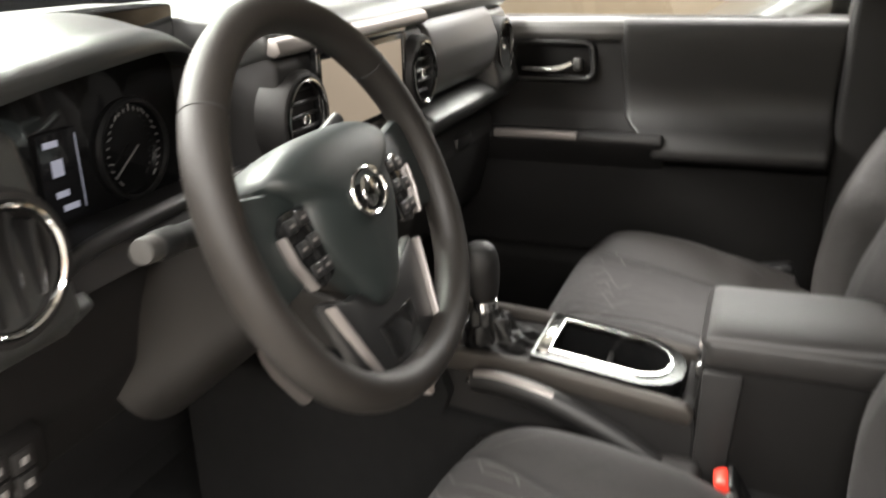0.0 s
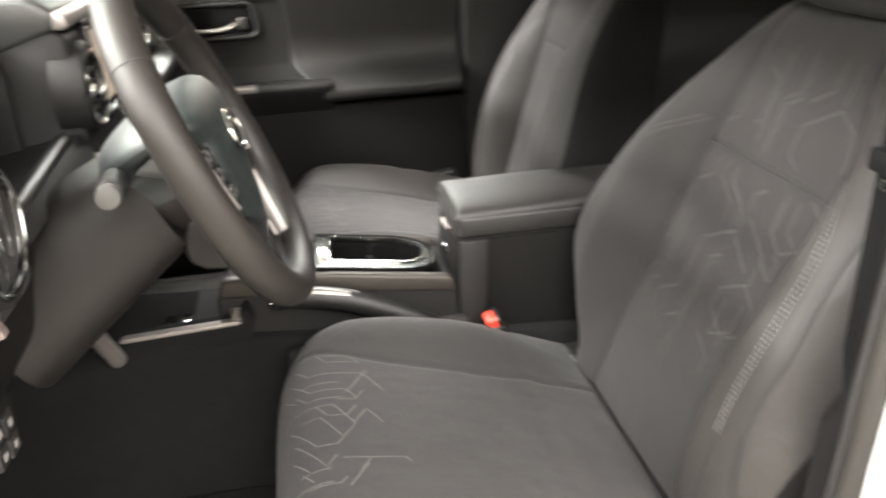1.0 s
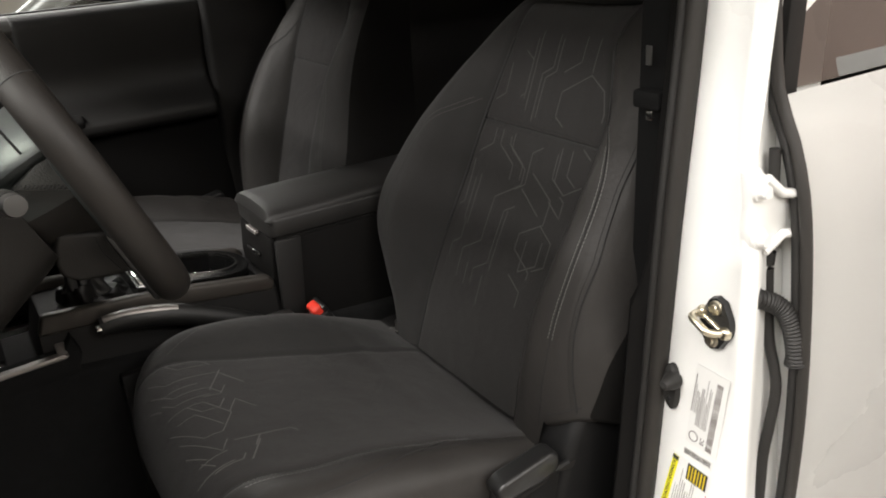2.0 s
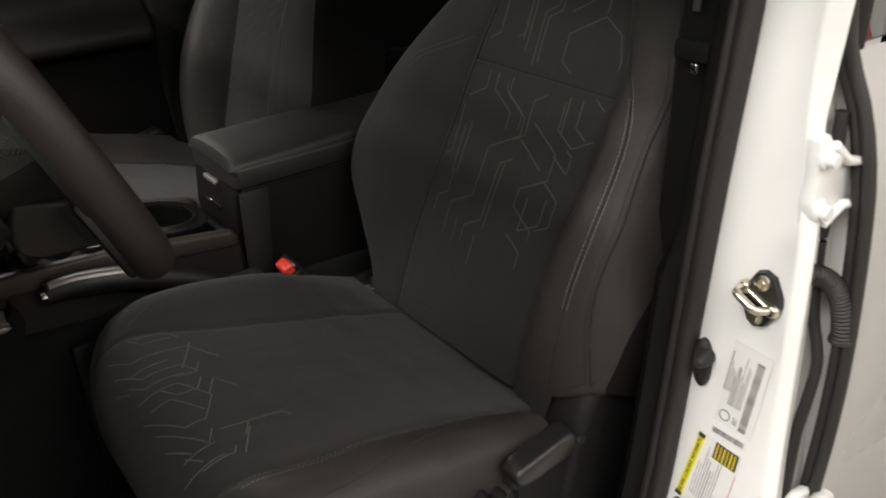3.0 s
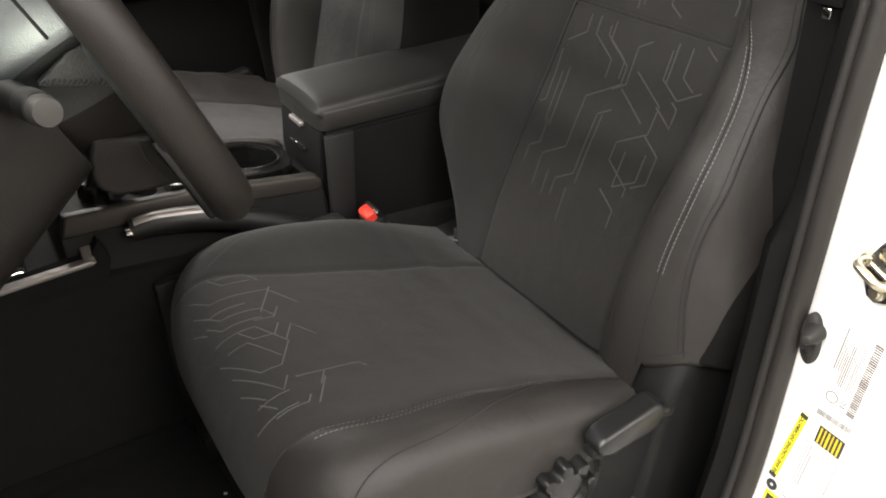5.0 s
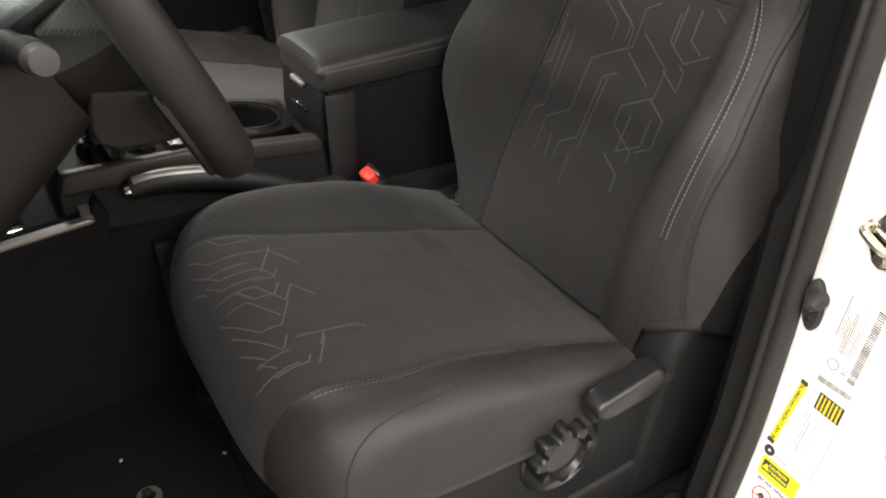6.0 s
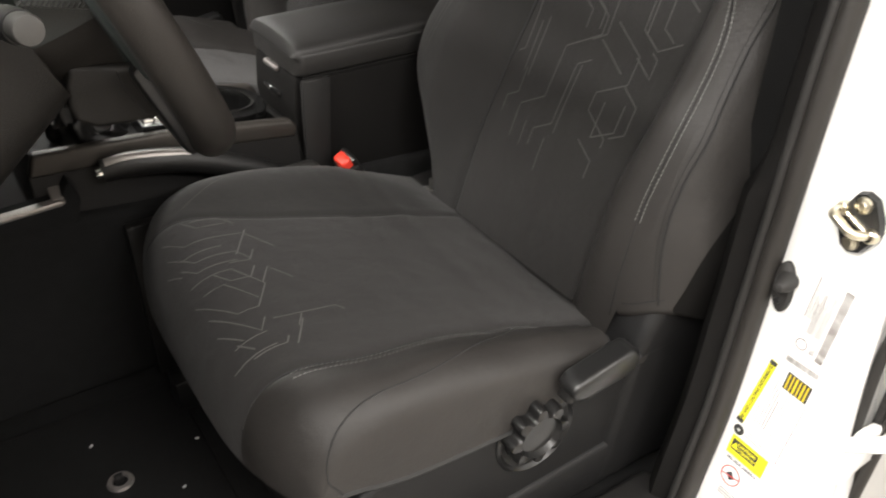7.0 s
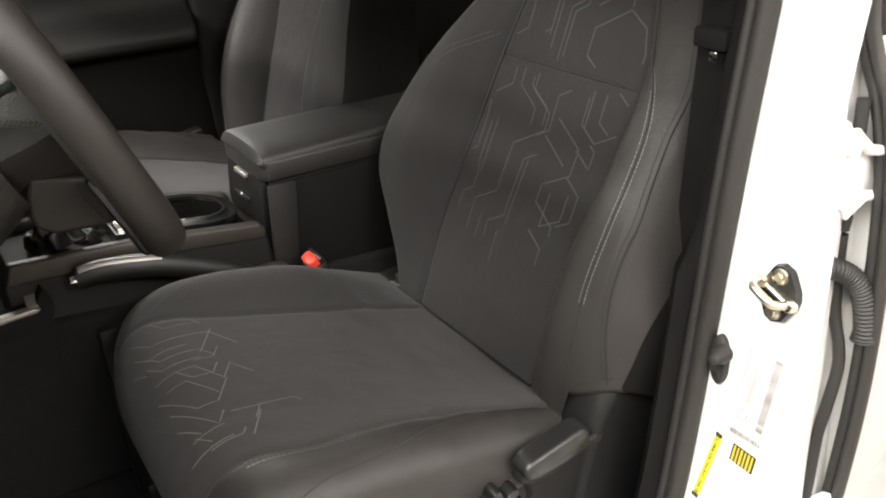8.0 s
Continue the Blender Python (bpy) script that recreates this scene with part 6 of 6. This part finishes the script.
bm = sheet(door_skin, 24, 36)
bmesh.ops.solidify(bm, geom=bm.faces[:], thickness=-0.03)
part("outer_skin", bm, PAINT, rear, "white painted outer skin")
ez = [-0.05 + 0.025 * i for i in range(49)]
part("edge_seal", tube([(EX - 0.004, curve_at(EDGE, z) + 0.004, z) for z in ez], 0.0062, 12, up=Vector((1, 0, 0))), TRIM_BROWN, rear, "dark grey edge seal")
part("edge_seal", tube([(EX - 0.004, curve_at(EDGE, z) + 0.0145, z) for z in ez], 0.0055, 12, up=Vector((1, 0, 0))), RUBBER, rear, "black edge seal")
part("edge_flange", skin(ez, [0, 1], lambda z, c: Vector((EX + 0.004 + 0.012 * c, curve_at(EDGE, z) + 0.016 + 0.05 * c, z))), PAINT, rear)
part("rear_glass", skin([0.668 + 0.05 * i for i in range(10)], [0, 1], lambda z, c: Vector((EX + 0.03 + 0.90 * c, curve_at(EDGE, z) + 0.012, z))), GLASS_FILM, rear)
part("glass_frame", prism([(EX + 0.004, 0.66), (EX + 0.030, 0.66), (EX + 0.050, 1.12), (EX + 0.024, 1.12)], "y", -0.405, -0.385, 0.004), PLASTIC, rear, "black window frame")

# hinges and wiring boot between pillar and door
hp = [(0.514, 0.606), (0.528, 0.610), (0.538, 0.600), (0.552, 0.582), (0.590, 0.572), (0.600, 0.560), (0.600, 0.528), (0.585, 0.530), (0.564, 0.536), (0.550, 0.524), (0.538, 0.516), (0.524, 0.520), (0.518, 0.545), (0.520, 0.570)]
hinge = part("hinge", prism(hp, "y", -0.430, -0.416, 0.003, 2), PAINT, rear, "white painted hinge leaf")
part("upper_rib", tube([(0.536, -0.431, 0.598), (0.556, -0.434, 0.580), (0.600, -0.440, 0.570)], 0.005, 10), PAINT, hinge)
part("lower_rib", tube([(0.540, -0.431, 0.522), (0.562, -0.434, 0.536), (0.600, -0.440, 0.530)], 0.005, 10), PAINT, hinge)
part("knuckle", tube([(0.588, -0.440, 0.530), (0.588, -0.440, 0.572)], 0.010, 14), PAINT, hinge)
for z, x in ((0.588, 0.527), (0.538, 0.531)):
    part("bolt", lathe([(0.0, 0.011), (0.0060, 0.011), (0.0068, 0.009), (0.0068, 0.004), (0.0105, 0.003), (0.0110, 0.0)], 24, Matrix.Translation((x, -0.430, z)) @ Matrix.Rotation(radians(90), 4, "X")), PAINT, hinge, "painted bolt head")
hinge = part("hinge", prism([(0.520, 0.200), (0.545, 0.215), (0.60, 0.205), (0.60, 0.165), (0.550, 0.160), (0.522, 0.150)], "y", -0.462, -0.450, 0.004, 2), PAINT, rear, "white painted hinge leaf")
part("knuckle", tube(spline([(0.522, -0.452, 0.205), (0.545, -0.478, 0.215), (0.585, -0.470, 0.200)], 6), 0.010, 12, flat=0.6), PAINT, hinge)
bootw = thing("wiring_boot", (0.55, -0.43, 0.45), "black ribbed rubber wiring boot between pillar and door", "wiring boot")
bl = spline([(0.530, -0.424, 0.472), (0.550, -0.4335, 0.466), (0.561, -0.443, 0.456), (0.567, -0.450, 0.439), (0.570, -0.4545, 0.417), (0.572, -0.457, 0.397)], 11)
part("sleeve", tube(bl, [0.0092 + 0.0014 * (i % 2) + 0.0025 * smooth01(0.85, 1.0, i / len(bl)) for i in range(len(bl))], 16), RUBBER, bootw)
part("grommet", tube([(0.527, -0.420, 0.473), (0.538, -0.429, 0.470)], [0.0160, 0.0135], 18), RUBBER, bootw)
weather = thing("body_seal", (0.56, -0.42, 0.2), "black rubber weather strip down the pillar's flank", "weather strip", kind="structure")
part("strip", tube(spline([(0.560, -0.419, 0.62), (0.560, -0.4235, 0.527), (0.560, -0.423, 0.49), (0.560, -0.430, 0.422), (0.560, -0.440, 0.387), (0.560, -0.444, 0.361), (0.555, -0.4435, 0.319), (0.550, -0.443, 0.282), (0.545, -0.446, 0.216), (0.535, -0.450, 0.05)], 8), 0.0058, 10), RUBBER, weather)

# ---------------------------------------------------------------- the truck round the cab
truck = thing("truck_body", (0.4, 0.37, GROUND), "white pickup truck body standing on the hall floor", "pickup truck")
SIDES = (-0.46, 1.20)
part("hood", prism([(-0.88, 0.69), (-1.15, 0.715), (-1.60, 0.69), (-1.88, 0.62), (-1.98, 0.50), (-2.02, 0.15), (-1.99, -0.25), (-1.70, -0.30), (-0.90, -0.30), (-0.88, 0.0)], "y", SIDES[0] + 0.02, SIDES[1] - 0.02, 0.05, 4), PAINT, truck, "white painted hood and fenders")
part("grille", box((-2.035, 0.05, 0.12), (-1.995, 0.69, 0.42), 0.03, 3), PLASTIC, truck, "black grille")
part("bumper", box((-2.10, SIDES[0] + 0.03, -0.24), (-1.96, SIDES[1] - 0.03, 0.02), 0.05, 3), CAP_GREY, truck, "dark grey bumper")
for y in (-0.22, 0.96):
    part("headlight", box((-2.03, y - 0.15, 0.26), (-1.90, y + 0.15, 0.42), 0.03, 3), GLASS_TINT, truck, "dark headlight lens")
part("underbody", box((-0.90, -0.36, -0.34), (1.66, 1.10, -0.122), 0.02), RUBBER, truck)
part("bed", join(box((1.66, SIDES[0], -0.28), (3.25, SIDES[0] + 0.07, 0.62), 0.02, 2), box((1.66, SIDES[1] - 0.07, -0.28), (3.25, SIDES[1], 0.62), 0.02, 2), box((3.18, SIDES[0] + 0.07, -0.20), (3.25, SIDES[1] - 0.07, 0.62), 0.02, 2), box((1.66, SIDES[0] + 0.07, -0.28), (3.18, SIDES[1] - 0.07, 0.05), 0.01, 1), box((1.62, SIDES[0] + 0.07, 0.05), (1.68, SIDES[1] - 0.07, 0.62), 0.01, 1)), PAINT, truck, "white painted load bed")
for wx in (-1.36, 2.42):
    for wy in (SIDES[0] + 0.09, SIDES[1] - 0.09):
        wm = Matrix.Translation((wx, wy, GROUND + 0.37)) @ Matrix.Rotation(radians(90), 4, "X")
        tyre_ = part("tyre", lathe([(0.22, -0.11), (0.34, -0.12), (0.37, -0.09), (0.37, 0.09), (0.34, 0.12), (0.22, 0.11)], 40, wm), RUBBER, truck, "black tyre")
        part("rim", lathe([(0.0, -0.06), (0.10, -0.08), (0.21, -0.10), (0.225, -0.11), (0.225, 0.11), (0.21, 0.10), (0.10, 0.08), (0.0, 0.06)], 32, wm), SATIN, tyre_, "silver wheel rim")

# ---------------------------------------------------------------- what stands in the hall
sign = thing("wall_banner", (5.95, -3.3, -0.5), "white display board with red bars standing on the hall floor", "display board")
part("board", box((5.90, -4.03, GROUND), (5.96, -2.5, 0.70), 0.01), PAPER, sign)
for y in (-3.84, -3.30, -2.80):
    part("stripe", box((5.885, y - 0.07, GROUND + 0.18), (5.899, y + 0.07, 0.60), 0.004), INK_RED, sign, "red bar")
part("cross_bar", box((5.86, -4.05, -0.30), (5.884, -2.5, -0.20), 0.006), PLASTIC_GREY, sign, "grey cross bar")


def parked_car(x, y, turn, label, material):
    car = thing("parked_car", (x, y, GROUND), label, "car", "cars in the hall")
    m = Matrix.Translation((x, y, GROUND)) @ Matrix.Rotation(radians(turn), 4, "Z")
    body = [(-2.2, 0.35), (-2.15, 0.75), (-1.2, 0.92), (-0.5, 1.38), (0.9, 1.40), (1.6, 1.02), (2.15, 0.95), (2.2, 0.40), (1.7, 0.25), (-1.7, 0.25)]
    part("body", prism(body, "y", -0.85, 0.85, 0.10, 4, m), material, car)
    part("side_window", prism([(-0.95, 0.98), (-0.42, 1.30), (0.80, 1.32), (1.25, 1.02)], "y", -0.80, -0.856 - 0.006, 0.01, 1, m), GLASS_TINT, car)
    for wx in (-1.35, 1.35):
        for wy in (-0.80, 0.80):
            w = part("tyre", lathe([(0.20, -0.10), (0.31, -0.10), (0.33, -0.07), (0.33, 0.07), (0.31, 0.10), (0.20, 0.10)], 32, m @ Matrix.Translation((wx, wy, 0.33)) @ Matrix.Rotation(radians(90), 4, "X")), RUBBER, car)
            part("rim", lathe([(0.0, -0.09), (0.19, -0.08), (0.20, -0.09), (0.20, 0.09), (0.19, 0.08), (0.0, 0.09)], 24, m @ Matrix.Translation((wx, wy, 0.33)) @ Matrix.Rotation(radians(90), 4, "X")), SATIN, w)
    return car


parked_car(1.0, 3.9, 3, "dark grey parked car seen through the far window", DARK_PAINT)
# Trays drawn round the added, unseen lamps.
for k, (lx, ly, sx, sy, w_) in enumerate(LAMPS):
    fixture = thing("added_ceiling_light", (lx, ly, HALL_CEILING - 0.04), "long white ceiling light panel, unseen, added to brighten the truck", "ceiling light", "hall lights")
    part("tray", box((lx - sx / 2 - 0.04, ly - sy / 2 - 0.04, HALL_CEILING - 0.045), (lx + sx / 2 + 0.04, ly + sy / 2 + 0.04, HALL_CEILING), 0.005), WALL, fixture)
